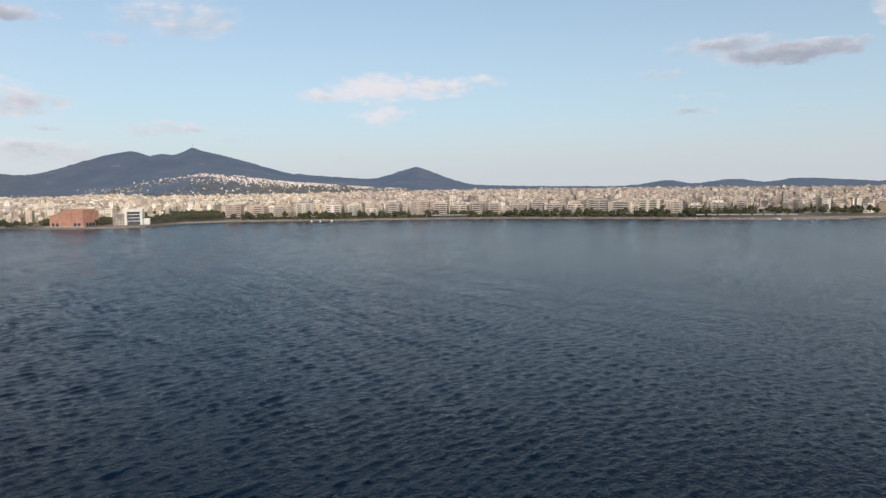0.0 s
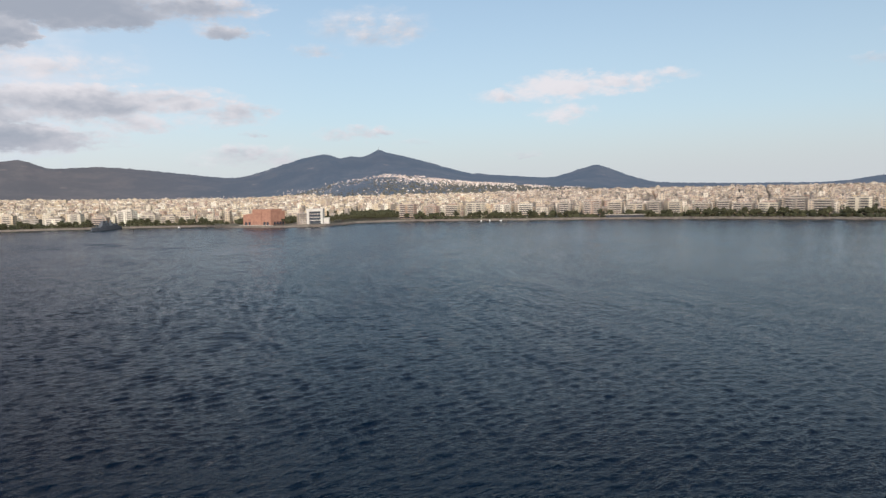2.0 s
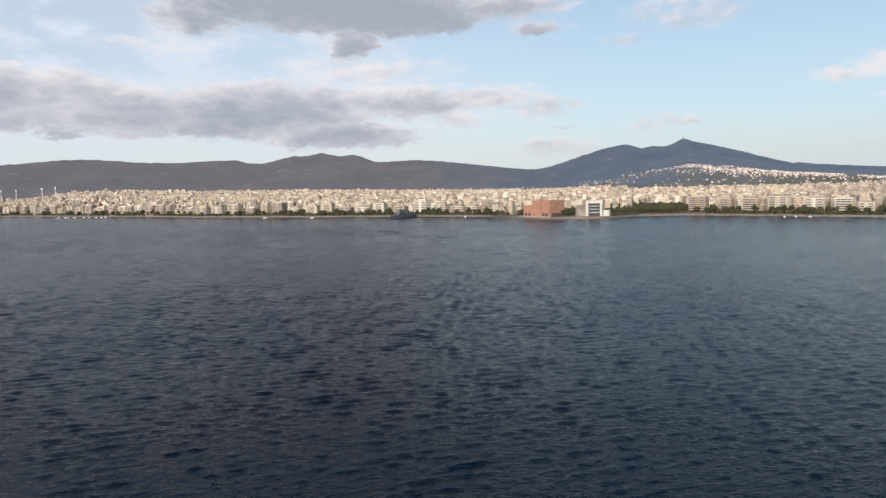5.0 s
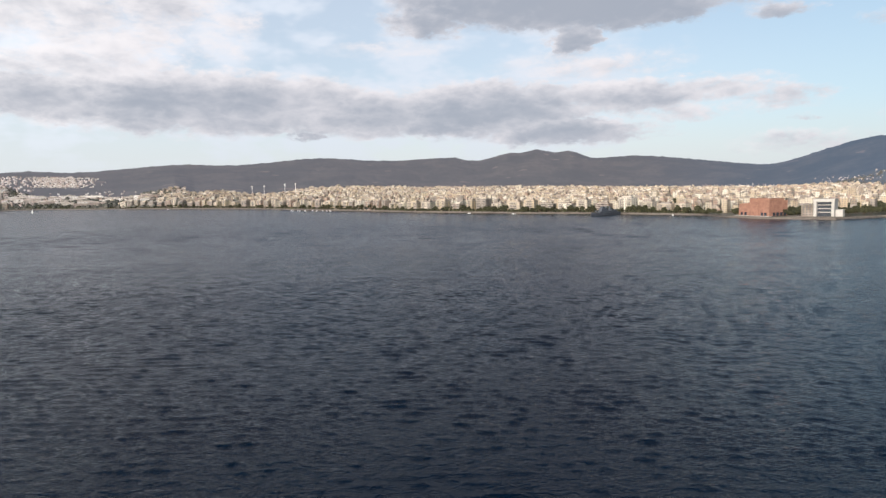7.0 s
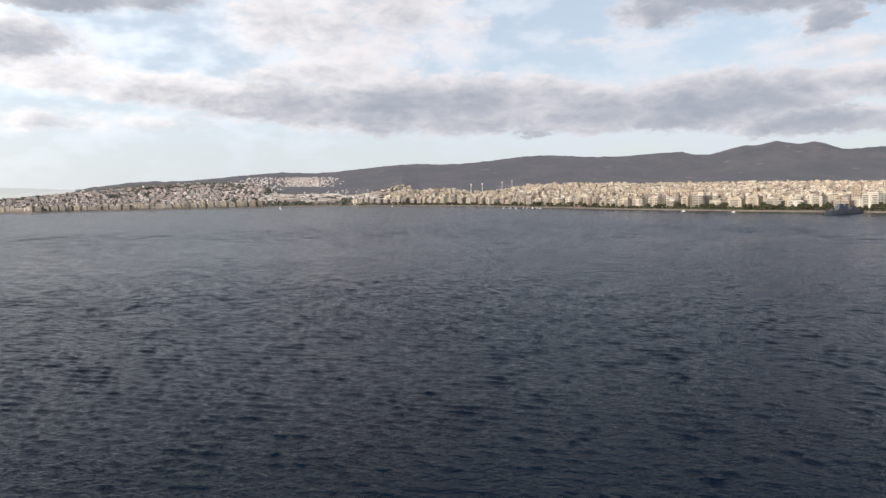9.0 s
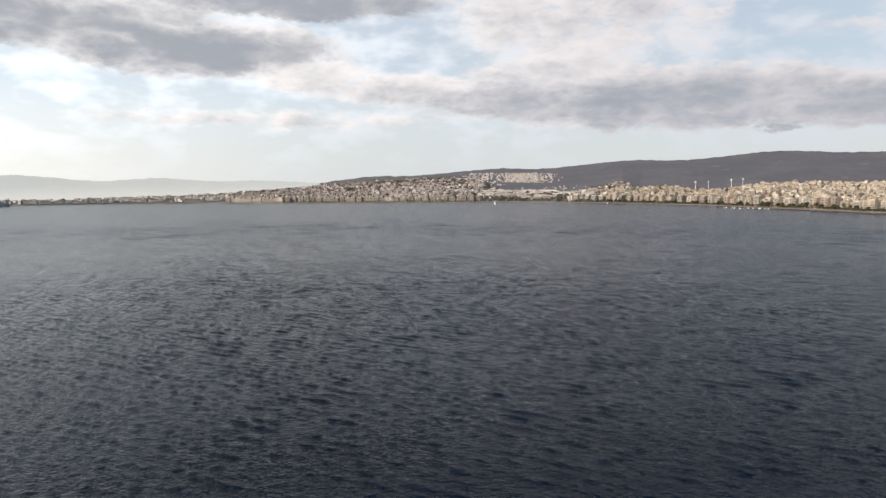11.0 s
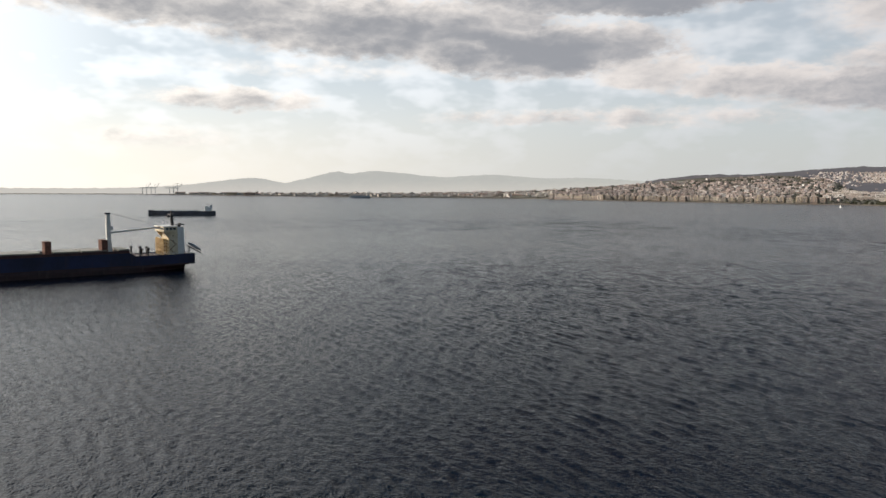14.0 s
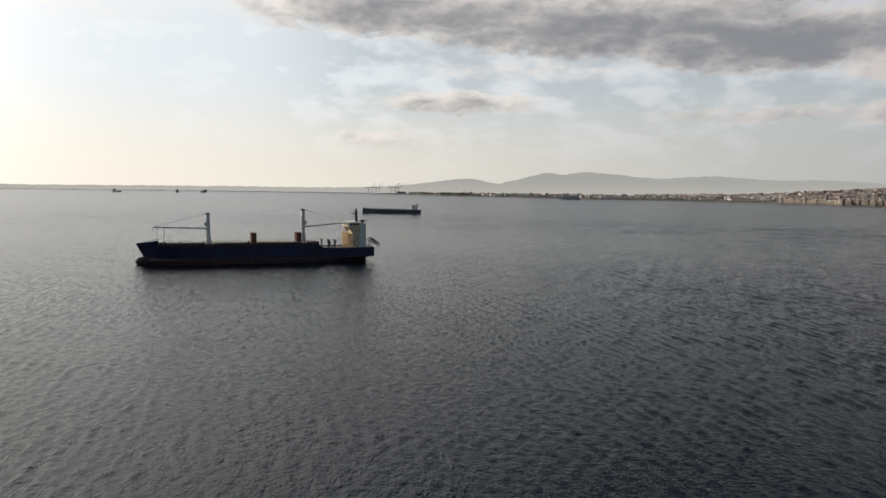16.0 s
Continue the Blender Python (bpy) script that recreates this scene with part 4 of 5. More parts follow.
def plant(i, a, r, s_=1.0):
    x, y = at(a, r)
    m = Matrix.Translation((x, y, float(land(a, r)))) @ Matrix.Rotation(rnd.uniform(0, 6.28), 4, "Z")
    if i not in used_tree:
        used_tree.add(i)
        TREES[i].matrix_basis = m
    else:
        copy_thing(TREES[i], m)


for i in range(125):
    a = rnd.uniform(37, 80)
    plant(rnd.randrange(4), a, float(shore_r(a)) + rnd.uniform(9, 24))
for i in range(52):
    a = rnd.uniform(20.5, 27.6)
    plant(rnd.randrange(4), a, float(shore_r(a)) + rnd.uniform(20, 70))
for i in range(120):
    a = rnd.uniform(-24, 20)
    plant(rnd.randrange(4), a, float(shore_r(a)) + rnd.uniform(9, 34))
for i in range(40):
    a = rnd.uniform(-35, -21)
    plant(rnd.randrange(4), a, float(shore_r(a)) + rnd.uniform(25, 120))
for a, n_ in ((-16.6, 9), (-19.6, 9), (-20.9, 7), (-22.1, 7), (-23.4, 7), (-24.4, 6), (-14.5, 4), (-12.0, 4), (-8.0, 3)):
    for i in range(n_):
        aa = a + rnd.uniform(-0.55, 0.55)
        plant(rnd.choice((4, 5)), aa, float(shore_r(aa)) + rnd.uniform(45, 130))
for a, r in ((36.0, 1000), (36.4, 1012), (36.8, 1025), (37.2, 1035), (31.2, 975), (31.5, 990), (27.2, 990), (26.8, 1010), (26.4, 1000), (37.4, 1050)):
    plant(rnd.randrange(4), a, r)


def woods(name, label, spots, leaves="leaf"):
    """Far woods: clumps of low crowns in one mesh."""
    ico = bmesh.new()
    bmesh.ops.create_icosphere(ico, subdivisions=1, radius=1.0)
    base_v = np.array([v_.co[:] for v_ in ico.verts])
    base_f = [tuple(v_.index for v_ in f.verts) for f in ico.faces]
    ico.free()
    verts, faces = [], []
    for x, y, z, s_ in spots:
        o_ = len(verts)
        jit = base_v * rng.uniform(0.7, 1.25, base_v.shape) * (s_, s_, s_ * 0.8) + (x, y, z + s_ * 0.5)
        verts.extend(map(tuple, jit))
        faces.extend(tuple(i + o_ for i in f) for f in base_f)
    me = bpy.data.meshes.new(name)
    me.from_pydata(verts, [], faces)
    me.materials.append(MAT[leaves])
    return tagged(new(name, me), label, "trees", kind="stuff")


spots = []
for pa, pr, wa, wr in PARKS:
    for i in range(int(wa * wr * 0.9)):
        q, f_ = rng.uniform(0, 6.28), math.sqrt(rng.random())
        a, r = pa + math.cos(q) * f_ * wa, pr + math.sin(q) * f_ * wr
        if r < shore_r(a) + 18:
            continue
        x, y = at(a, r)
        spots.append((x, y, float(land(a, r)), rng.uniform(3.5, 6.5)))
woods("park_trees", "dense green park trees near the shore", spots)
spots = []
for i in range(14000):
    a, r = rng.uniform(-36, 110), math.sqrt(rng.uniform(1000 ** 2, 4300 ** 2))
    if r < shore_r(a) + 60 or r > city_end(a):
        continue
    x, y = at(a, r)
    if green(x, y) > 0.62 or rng.random() < 0.16 or (a < -20 and rng.random() < 0.75) or (a > 76 and rng.random() < 0.15):
        spots.append((x, y, float(land(a, r)), rng.uniform(3.5, 7.0)))
for i in range(1500):
    a = rng.uniform(36.8, 82) if i < 1000 else rng.uniform(-21, 20)
    r = shore_r(a) + (rng.uniform(7, 26) if i % 3 else rng.uniform(34, 66))
    x, y = at(a, r)
    spots.append((x, y, float(land(a, r)), rng.uniform(2.2, 4.2)))
woods("street_trees", "dark green trees between houses and along the promenade", spots)
spots = []
for i in range(4200):
    a, r = rng.uniform(3, 29.5), rng.uniform(2640, 3260)
    x, y = at(a, r)
    spots.append((x, y, float(land(a, r)) - 1, rng.uniform(3.5, 6)))
for i in range(3600):
    a, r = rng.uniform(78, 104), rng.uniform(2250, 4300)
    if shore_r(a) + 18 < r < city_end(a) and (a < 88 or rng.random() < 0.25):
        x, y = at(a, r)
        spots.append((x, y, float(land(a, r)) - 1, rng.uniform(6, 10)))
woods("hillside_scrub", "pale green scrub and pines on the slopes, haze in the colour", spots, "hazed_leaf")

# ---- cargo ship at anchor ----
SHIP = pose(-235.4, -110.6, 0.0, 0, 0, -23.4) @ Matrix.Diagonal((0.982, 0.982, 0.976, 1.0))
ship = thing("cargo_ship", "dark blue cargo ship with two deck cranes, lying empty at anchor", "ship", SHIP)


def half_beam(s_, z):
    stem = 130.0 + max(0.0, z) / 13.2 * 7.0
    s0 = 98.0 + max(0.0, z) * 0.9
    hb = 10.5
    if s_ > s0:
        hb *= max(0.0, 1 - ((s_ - s0) / (stem - s0)) ** 2.1)
    if z < 2.9:
        hb *= min(1.0, max(0.0, (s_ - 3.0 + z * 1.2) / 24.0)) ** 0.55
    elif s_ < 14:
        hb *= 0.84 + 0.16 * math.sin(min(1.0, s_ / 14.0) * math.pi / 2)
    return hb


def sheer(s_):
    if s_ < 32:
        return 8.7
    if s_ < 35:
        return 8.7 + (s_ - 32) / 3 * 1.9
    if s_ < 124.5:
        return 10.6
    return 14.0 - (s_ - 125) / 12.0 * 2.2


def hull_side(levels, stations, side):
    b_ = bmesh.new()
    rows = []
    for s_ in stations:
        top = sheer(s_)
        row = []
        for f_ in levels:
            z = f_ if f_ < 2.95 else 2.9 + (top - 2.9) * (f_ - 3.0)
            stem = 130.0 + max(0.0, z) / 13.2 * 7.0
            sx = min(s_, stem)
            row.append((sx, side * half_beam(sx, z), z))
        rows.append(row)
    return loft(b_, rows, False)


stations = [0, 1, 2.5, 4, 6, 9, 13, 18, 24, 31.9, 32.1, 35, 50, 70, 90, 98, 104, 110, 115, 119, 122, 124.4, 124.6, 126, 128, 130, 132, 133.5, 135, 136, 137]
for side in (1, -1):
    o = part("hull", hull_side([3.14, 3.25, 3.5, 3.75, 4.0], stations, side), MAT["hull_blue"], ship, "scuffed dark blue steel side", True)
    part("boot_topping", hull_side([-4.0, -2.0, 0.0, 1.0, 2.0, 2.9, 3.0, 3.14], [3.5] + stations[4:], side), MAT["hull_red"], ship, "dark red underwater paint", True)
b_ = bmesh.new()
tr = [(0, y_, z_) for y_, z_ in ((-8.82, 8.7), (-8.82, 2.9), (8.82, 2.9), (8.82, 8.7))]
b_.faces.new([b_.verts.new(q) for q in tr])
b_.faces.new([b_.verts.new(q) for q in ((0, -8.82, 2.9), (0, 8.82, 2.9), (7, 9.8, 2.9), (16, 10.5, 2.9), (16, -10.5, 2.9), (7, -9.8, 2.9))])
part("transom", b_, MAT["hull_blue"], ship)
b_ = bmesh.new()
rings = []
for i in range(9):
    f_ = i / 8
    s_ = 126 + f_ * 10.6
    rr = 2.3 * math.sqrt(max(0.0, 1 - (max(0, f_ - 0.62) / 0.385) ** 2)) + 0.02
    rings.append([(s_, rr * 0.85 * math.cos(q * math.pi / 6), 1.6 + rr * 1.35 * math.sin(q * math.pi / 6)) for q in range(13)])
loft(b_, rings, False)
part("bulb", b_, MAT["hull_red"], ship, "rounded bulbous bow showing above water", True)


def deck(z, s0, s1, inset=0.06):
    b_ = bmesh.new()
    ss = [s_ for s_ in stations if s0 <= s_ <= s1]
    loft(b_, [[(s_, -max(0.0, half_beam(s_, z) - inset), z), (s_, max(0.0, half_beam(s_, z) - inset), z)] for s_ in ss], False)
    return b_


part("aft_deck", deck(8.2, 0, 32), MAT["deck_red"], ship)
part("main_deck", deck(10.3, 32.1, 124.4), MAT["deck_red"], ship)
b_ = bmesh.new()
loft(b_, [[(s_, -max(0.02, half_beam(s_, sheer(s_)) - 0.1), sheer(s_) - 0.25), (s_, max(0.02, half_beam(s_, sheer(s_)) - 0.1), sheer(s_) - 0.25)] for s_ in (124.6, 126, 128, 130, 132, 134, 136)], False)
part("whaleback", b_, MAT["hull_blue"], ship)
b_ = bmesh.new()
box(b_, 124.3, -8.9, 10.3, 124.6, 8.9, 13.6, 0.05)
part("breakwater", b_, MAT["hull_blue"], ship)
# red-brown bulwark along the deck edge
for side in (1, -1):
    b_ = bmesh.new()
    loft(b_, [[(s_, side * (half_beam(s_, 10.6) - 0.02), 10.6), (s_, side * (half_beam(s_, 10.6) - 0.02), 11.9), (s_, side * max(0.05, half_beam(s_, 10.6) - 0.3), 11.9),
               (s_, side * max(0.05, half_beam(s_, 10.6) - 0.3), 10.6)] for s_ in (35, 50, 70, 90, 98, 104, 110, 115, 119, 122, 124.2)], False)
    part("bulwark", b_, MAT["deck_red"], ship, "dark red-brown bulwark above the blue side")
# hatches with coamings
for s0, s1 in ((34.5, 40.0), (45.5, 57.5), (58.2, 70.2), (75.5, 95.0), (100.5, 112.0), (112.8, 120.5)):
    w_ = 9.0 if s1 < 105 else 7.2
    b_ = bmesh.new()
    box(b_, s0, -w_, 10.3, s1, w_, 12.0, 0.08)
    co = part("hatch_coaming", b_, MAT["deck_red"], ship)
    n_ = max(1, int((s1 - s0) / 6))
    for q in range(n_):
        b_ = bmesh.new()
        box(b_, s0 + (s1 - s0) * q / n_ + 0.08, -w_ - 0.15, 12.0, s0 + (s1 - s0) * (q + 1) / n_ - 0.08, w_ + 0.15, 12.7, 0.1)
        part("hatch_cover", b_, MAT["hatch"], co, "pale grey-green hatch panel")
# container cell guides
for s0 in (71.0, 44.9):
    b_ = bmesh.new()
    box(b_, s0, 1.2, 10.3, s0 + 3.3, 8.8, 11.2, 0.05)
    rack = part("cell_guide", b_, MAT["rust"], ship, "rust-brown steel stanchion rack")
    for q in range(4):
        b_ = bmesh.new()
        box(b_, s0 + 0.2, 1.3 + q * 1.95, 11.2, s0 + 3.1, 2.5 + q * 1.95, 18.0, 0.08)
        part("stanchion", b_, MAT["rust"], rack)


def deck_crane(s_, top, tip, tip_z, root_z):
    d_ = 1 if tip > s_ else -1
    b_ = bmesh.new()
    loft(b_, [[(s_ + r * math.cos(q * math.pi / 6), r * math.sin(q * math.pi / 6), z) for q in range(13)]
              for r, z in ((2.0, 10.3), (1.75, 13.5), (1.25, 17.5), (1.25, 20.0))], False)
    ped = part("crane_pedestal", b_, MAT["crane"], ship, "pale grey crane column", True)
    b_ = bmesh.new()
    box(b_, s_ - 1.15, -1.2, 20.0, s_ + 1.15, 1.2, top - 0.8, 0.25, 0.85)
    part("mast", b_, MAT["crane"], ped)
    b_ = bmesh.new()
    box(b_, s_ - 1.2, -0.8, top - 0.8, s_ + 1.5, 0.8, top, 0.12)
    part("mast_head", b_, MAT["black"], ped)
    b_ = bmesh.new()
    box(b_, s_ + d_ * 1.3 - 0.9, -1.1, root_z + 1.2, s_ + d_ * 1.3 + 0.9, 1.1, root_z + 3.6, 0.2)
    part("cab", b_, MAT["crane"], ped)
    b_ = bmesh.new()
    a, c_ = Vector((s_ + d_ * 1.2, 0, root_z)), Vector((tip, 0, tip_z))
    for y_ in (-0.75, 0.75):
        rod(b_, a + Vector((0, y_, 0)), c_ + Vector((0, y_ * 0.5, 0)), 0.58, 0.40, 6)
    for q in range(9):
        f_ = q / 8
        pq = a.lerp(c_, f_)
        rod(b_, pq + Vector((0, -0.7 + 0.3 * f_, 0)), pq + Vector((0, 0.7 - 0.3 * f_, 0)), 0.12, 0.12, 5)
    part("jib", b_, MAT["crane"], ped, "long grey lifting boom stowed level")
    for y_ in (-0.35, 0.35):
        b_ = bmesh.new()
        rod(b_, (s_ + d_ * 0.8, y_, top - 0.4), (tip - d_ * 0.6, y_ * 0.6, tip_z + 0.4), 0.07, 0.07, 5)
        part("cable", b_, MAT["black"], ped)
    b_ = bmesh.new()
    rod(b_, (tip, 0, tip_z - 0.3), (tip, 0, tip_z - 2.8), 0.12, 0.2, 6)
    part("hook", b_, MAT["black"], ped)


deck_crane(97.6, 29.4, 127.2, 21.2, 20.4)
deck_crane(42.6, 31.9, 14.5, 23.6, 21.2)
for s_ in (125.2, 121.5):
    b_ = bmesh.new()
    rod(b_, (s_, -1.2, 10.3 if s_ < 124 else 13.5), (s_, -0.2, 20.6), 0.22, 0.18, 6)
    rod(b_, (s_, 1.2, 10.3 if s_ < 124 else 13.5), (s_, 0.2, 20.6), 0.22, 0.18, 6)
    part("jib_rest", b_, MAT["crane"], ship)
# deckhouse
b_ = bmesh.new()
box(b_, 8.4, -6.2, 8.2, 13.2, 6.2, 21.0, 0.12)
house = part("deckhouse", b_, MAT["cream"], ship, "cream-painted accommodation block")
for z in (10.5, 12.5, 14.5, 16.4):
    b_ = bmesh.new()
    box(b_, 13.22, -6.8, z, 16.6, 6.8, z + 0.25, 0.04)
    gal = part("gallery", b_, MAT["yellow"], house, "ochre walkway across the front")
    for dz_ in (0.65, 1.15):
        b_ = bmesh.new()
        rod(b_, (16.5, -6.7, z + dz_), (16.5, 6.7, z + dz_), 0.09, 0.09, 4)
        part("guard_rail", b_, MAT["yellow"], gal)
    for side in (1, -1):
        b_ = bmesh.new()
        rod(b_, (13.3, side * 6.7, z + 1.15), (16.5, side * 6.7, z + 1.15), 0.09, 0.09, 4)
        part("guard_rail", b_, MAT["yellow"], gal)
for y_ in np.linspace(-6.6, 6.6, 9):
    b_ = bmesh.new()
    box(b_, 16.2, y_ - 0.18, 8.2, 16.56, y_ + 0.18, 17.4)
    part("gallery_post", b_, MAT["yellow"], house)
for side in (1, -1):
    b_ = bmesh.new()
    box(b_, 14.7, side * 6.6 - 0.18, 8.2, 15.05, side * 6.6 + 0.18, 17.4)
    part("gallery_post", b_, MAT["yellow"], house)
for z, d_ in ((8.2, 1), (10.75, -1), (12.75, 1), (14.75, -1)):
    b_ = bmesh.new()
    rod(b_, (15.4, 5.0 * d_, z), (15.4, -1.0 * d_, z + 1.9), 0.35, 0.35, 4)
    part("stairway", b_, MAT["rust"], house)
for z in (11.4, 13.4, 15.4, 18.6):
    for y_ in (-4.6, -1.6, 1.6, 4.6):
        b_ = bmesh.new()
        box(b_, 13.21, y_ - 0.45, z, 13.26, y_ + 0.45, z + 0.8)
        part("cabin_window", b_, MAT["glass_dark"], house)
b_ = bmesh.new()
box(b_, 9.0, -8.0, 21.0, 16.4, 8.0, 23.9, 0.2)
part("bridge", b_, MAT["cream"], house, "wheelhouse with wings across the full beam")
for y_ in range(-7, 8, 2):
    b_ = bmesh.new()
    box(b_, 16.41, y_ - 0.75, 22.2, 16.46, y_ + 0.75, 23.3)
    part("bridge_window", b_, MAT["glass_dark"], house)
for q in (10.6, 12.6, 14.6):
    b_ = bmesh.new()
    box(b_, q - 0.7, 8.005, 22.2, q + 0.7, 8.05, 23.3)
    part("bridge_window", b_, MAT["glass_dark"], house)
b_ = bmesh.new()
rod(b_, (9.4, 6.32, 8.4), (12.6, 6.32, 11.2), 0.16, 0.16, 4)
rod(b_, (12.6, 6.32, 11.2), (9.4, 6.32, 14.0), 0.16, 0.16, 4)
rod(b_, (9.4, 6.32, 14.0), (12.6, 6.32, 16.8), 0.16, 0.16, 4)
part("side_ladder", b_, MAT["rust"], house)
for z, q in ((12.6, 10.6), (15.6, 10.6), (18.4, 10.6), (15.6, 13.6)):
    b_ = bmesh.new()
    box(b_, q, 6.21, z, q + 0.5, 6.25, z + 0.6)
    part("porthole", b_, MAT["glass_dark"], house)
# raked brackets under the front and the wings of the bridge
for y0, y1 in ((-6.2, -5.7), (5.7, 6.2)):
    b_ = bmesh.new()
    loft(b_, [[(13.22, y_, 17.2), (13.22, y_, 20.99), (16.2, y_, 20.99), (13.22, y_, 17.2)] for y_ in (y0, y1)], False)
    for y_ in (y0, y1):
        b_.faces.new([b_.verts.new(q) for q in ((13.22, y_, 17.2), (13.22, y_, 20.99), (16.2, y_, 20.99))])
    part("bridge_bracket", b_, MAT["cream"], house)
for side in (1, -1):
    for x0 in (9.4, 12.4):
        b_ = bmesh.new()
        loft(b_, [[(x_, side * 6.22, 18.8), (x_, side * 7.9, 20.99), (x_, side * 6.22, 20.99), (x_, side * 6.22, 18.8)] for x_ in (x0, x0 + 0.5)], False)
        part("wing_bracket", b_, MAT["cream"], house)
b_ = bmesh.new()
box(b_, 8.7, -8.2, 23.9, 16.7, 8.2, 24.2, 0.05)
part("bridge_roof", b_, MAT["white"], house)
b_ = bmesh.new()
rod(b_, (9.2, 0, 24.2), (9.6, 0, 32.4), 0.95, 0.5, 8)
mast = part("signal_mast", b_, MAT["black"], ship, "black signal mast above the bridge")
for z, w_ in ((27.4, 2.2), (30.2, 3.0)):
    b_ = bmesh.new()
    box(b_, 8.8, -w_, z, 11.2, w_, z + 0.45, 0.05)
    part("yard", b_, MAT["black"], mast)
b_ = bmesh.new()
box(b_, 9.2, -1.8, 28.9, 12.6, 1.8, 29.5, 0.05)
part("radar", b_, MAT["black"], mast)
b_ = bmesh.new()
box(b_, 3.6, -3.6, 8.2, 8.3, 3.6, 23.2, 0.5, 0.92)
fun = part("funnel", b_, MAT["white"], ship, "white funnel casing behind the deckhouse")
b_ = bmesh.new()
for y_ in (-1.4, 0, 1.4):
    rod(b_, (5.6, y_, 23.2), (5.0, y_, 25.6), 0.4, 0.4, 8)
part("exhaust", b_, MAT["black"], fun)
b_ = bmesh.new()
box(b_, 3.2, -3.0, 24.4, 7.6, 3.0, 25.0, 0.1)
part("spark_plate", b_, MAT["black"], fun)
b_ = bmesh.new()
rings = []
for i in range(7):
    f_ = i / 6
    rr = 1.2 * math.sin(max(0.06, min(1, f_ * 1.1)) * math.pi * 0.94) ** 0.6
    c_ = Vector((2.6 - f_ * 7.2, 5.8, 14.4 - f_ * 4.2))
    rings.append([(c_.x, c_.y + rr * math.cos(q * math.pi / 4), c_.z + rr * 0.9 * math.sin(q * math.pi / 4)) for q in range(9)])
loft(b_, rings, False)
lb = part("lifeboat", b_, MAT["pipe"], ship, "weathered grey free-fall lifeboat on its ramp", True)
b_ = bmesh.new()
for y_ in (4.7, 6.9):
    rod(b_, (3.4, y_, 13.2), (-4.4, y_, 8.6), 0.25, 0.25, 6)
    rod(b_, (2.2, y_, 8.2), (2.2, y_, 12.6), 0.22, 0.22, 6)
part("launching_ramp", b_, MAT["black"], lb)
for s_, y_, z in ((28.0, 4.5, 13.6), (30.2, -4.5, 13.2), (24.0, 5.5, 12.6), (22.4, -3.0, 12.8), (26.0, 0.0, 12.0)):
    b_ = bmesh.new()
    rod(b_, (s_, y_, 8.2), (s_, y_, z - 1.0), 0.45, 0.45, 8)
    rod(b_, (s_, y_, z - 1.0), (s_, y_, z), 0.95, 0.8, 8)
    part("ventilator", b_, MAT["black"], ship)
for side in (1, -1):
    for s0, s1, z in ((0.3, 31.5, 8.7), (36, 123, 10.6)):
        b_ = bmesh.new()
        n_ = int((s1 - s0) / 3)
        for q in range(n_ + 1):
            s_ = s0 + (s1 - s0) * q / n_
            y_ = side * (half_beam(s_, z) - 0.15)
            rod(b_, (s_, y_, z - 0.1), (s_, y_, z + 1.1), 0.05, 0.05, 4)
            if q < n_:
                s2 = s0 + (s1 - s0) * (q + 1) / n_
                for dz_ in (0.55, 1.1):
                    rod(b_, (s_, y_, z + dz_), (s2, side * (half_beam(s2, z) - 0.15), z + dz_), 0.04, 0.04, 4)
        part("railing", b_, MAT["crane"], ship)
# ---- tanker beyond ----
tank = thing("tanker", "dark blue tanker with white deckhouse aft, at anchor", "ship", pose(-800, -663, 0, 0, 0, -44))
TL = 100.0
st2 = [0, 2, 5, 10, 20, 50, 78, 86, 92, 96, 99, 101]


def hb2(s_, z):
    hb = 8.0
    if s_ > 76:
        hb *= max(0.0, 1 - ((s_ - 76) / (20.0 + 5 * z / 8)) ** 2)
    return hb * (0.8 + 0.2 * min(1, s_ / 8))


for side in (1, -1):
    b_ = bmesh.new()
    loft(b_, [[(s_, side * hb2(s_, z), z * (1 + 0.28 * max(0, (s_ - 84) / 17)) if z > 0 else z) for z in (-2, 0, 3, 6.8)] for s_ in st2], False)
    part("hull", b_, MAT["tanker"], tank, "", True)
b_ = bmesh.new()
b_.faces.new([b_.verts.new(q) for q in ((0, -6.4, 6.8), (0, -6.4, -2), (0, 6.4, -2), (0, 6.4, 6.8))])
part("transom", b_, MAT["tanker"], tank)
b_ = bmesh.new()
loft(b_, [[(s_, -hb2(s_, 6.5), 6.5), (s_, hb2(s_, 6.5), 6.5)] for s_ in st2[:-2]], False)
part("deck", b_, MAT["pipe"], tank)
b_ = bmesh.new()
for y_ in (-2.2, -0.8, 0.8, 2.2):
    rod(b_, (24, y_, 8.0), (88, y_, 8.0), 0.35, 0.35, 6)
part("deck_pipe", b_, MAT["pipe"], tank)
for s_ in (30, 42, 54, 66, 78):
    b_ = bmesh.new()
    box(b_, s_ - 1, -5, 6.5, s_ + 1, 5, 8.8, 0.2)
    part("tank_trunk", b_, MAT["pipe"], tank)
b_ = bmesh.new()
box(b_, 6, -6.5, 6.5, 16, 6.5, 12.0, 0.15)
h2 = part("deckhouse", b_, MAT["white"], tank)
b_ = bmesh.new()
box(b_, 10, -7.6, 12.0, 16.5, 7.6, 15.0, 0.15)
part("bridge", b_, MAT["white"], h2)
b_ = bmesh.new()
box(b_, 5.0, -2, 12.0, 8.5, 2, 16.5, 0.3, 0.9)
part("funnel", b_, MAT["pipe"], tank)
b_ = bmesh.new()
rod(b_, (12, 0, 15), (12, 0, 20.5), 0.4, 0.2, 6)
part("mast", b_, MAT["black"], tank)
b_ = bmesh.new()
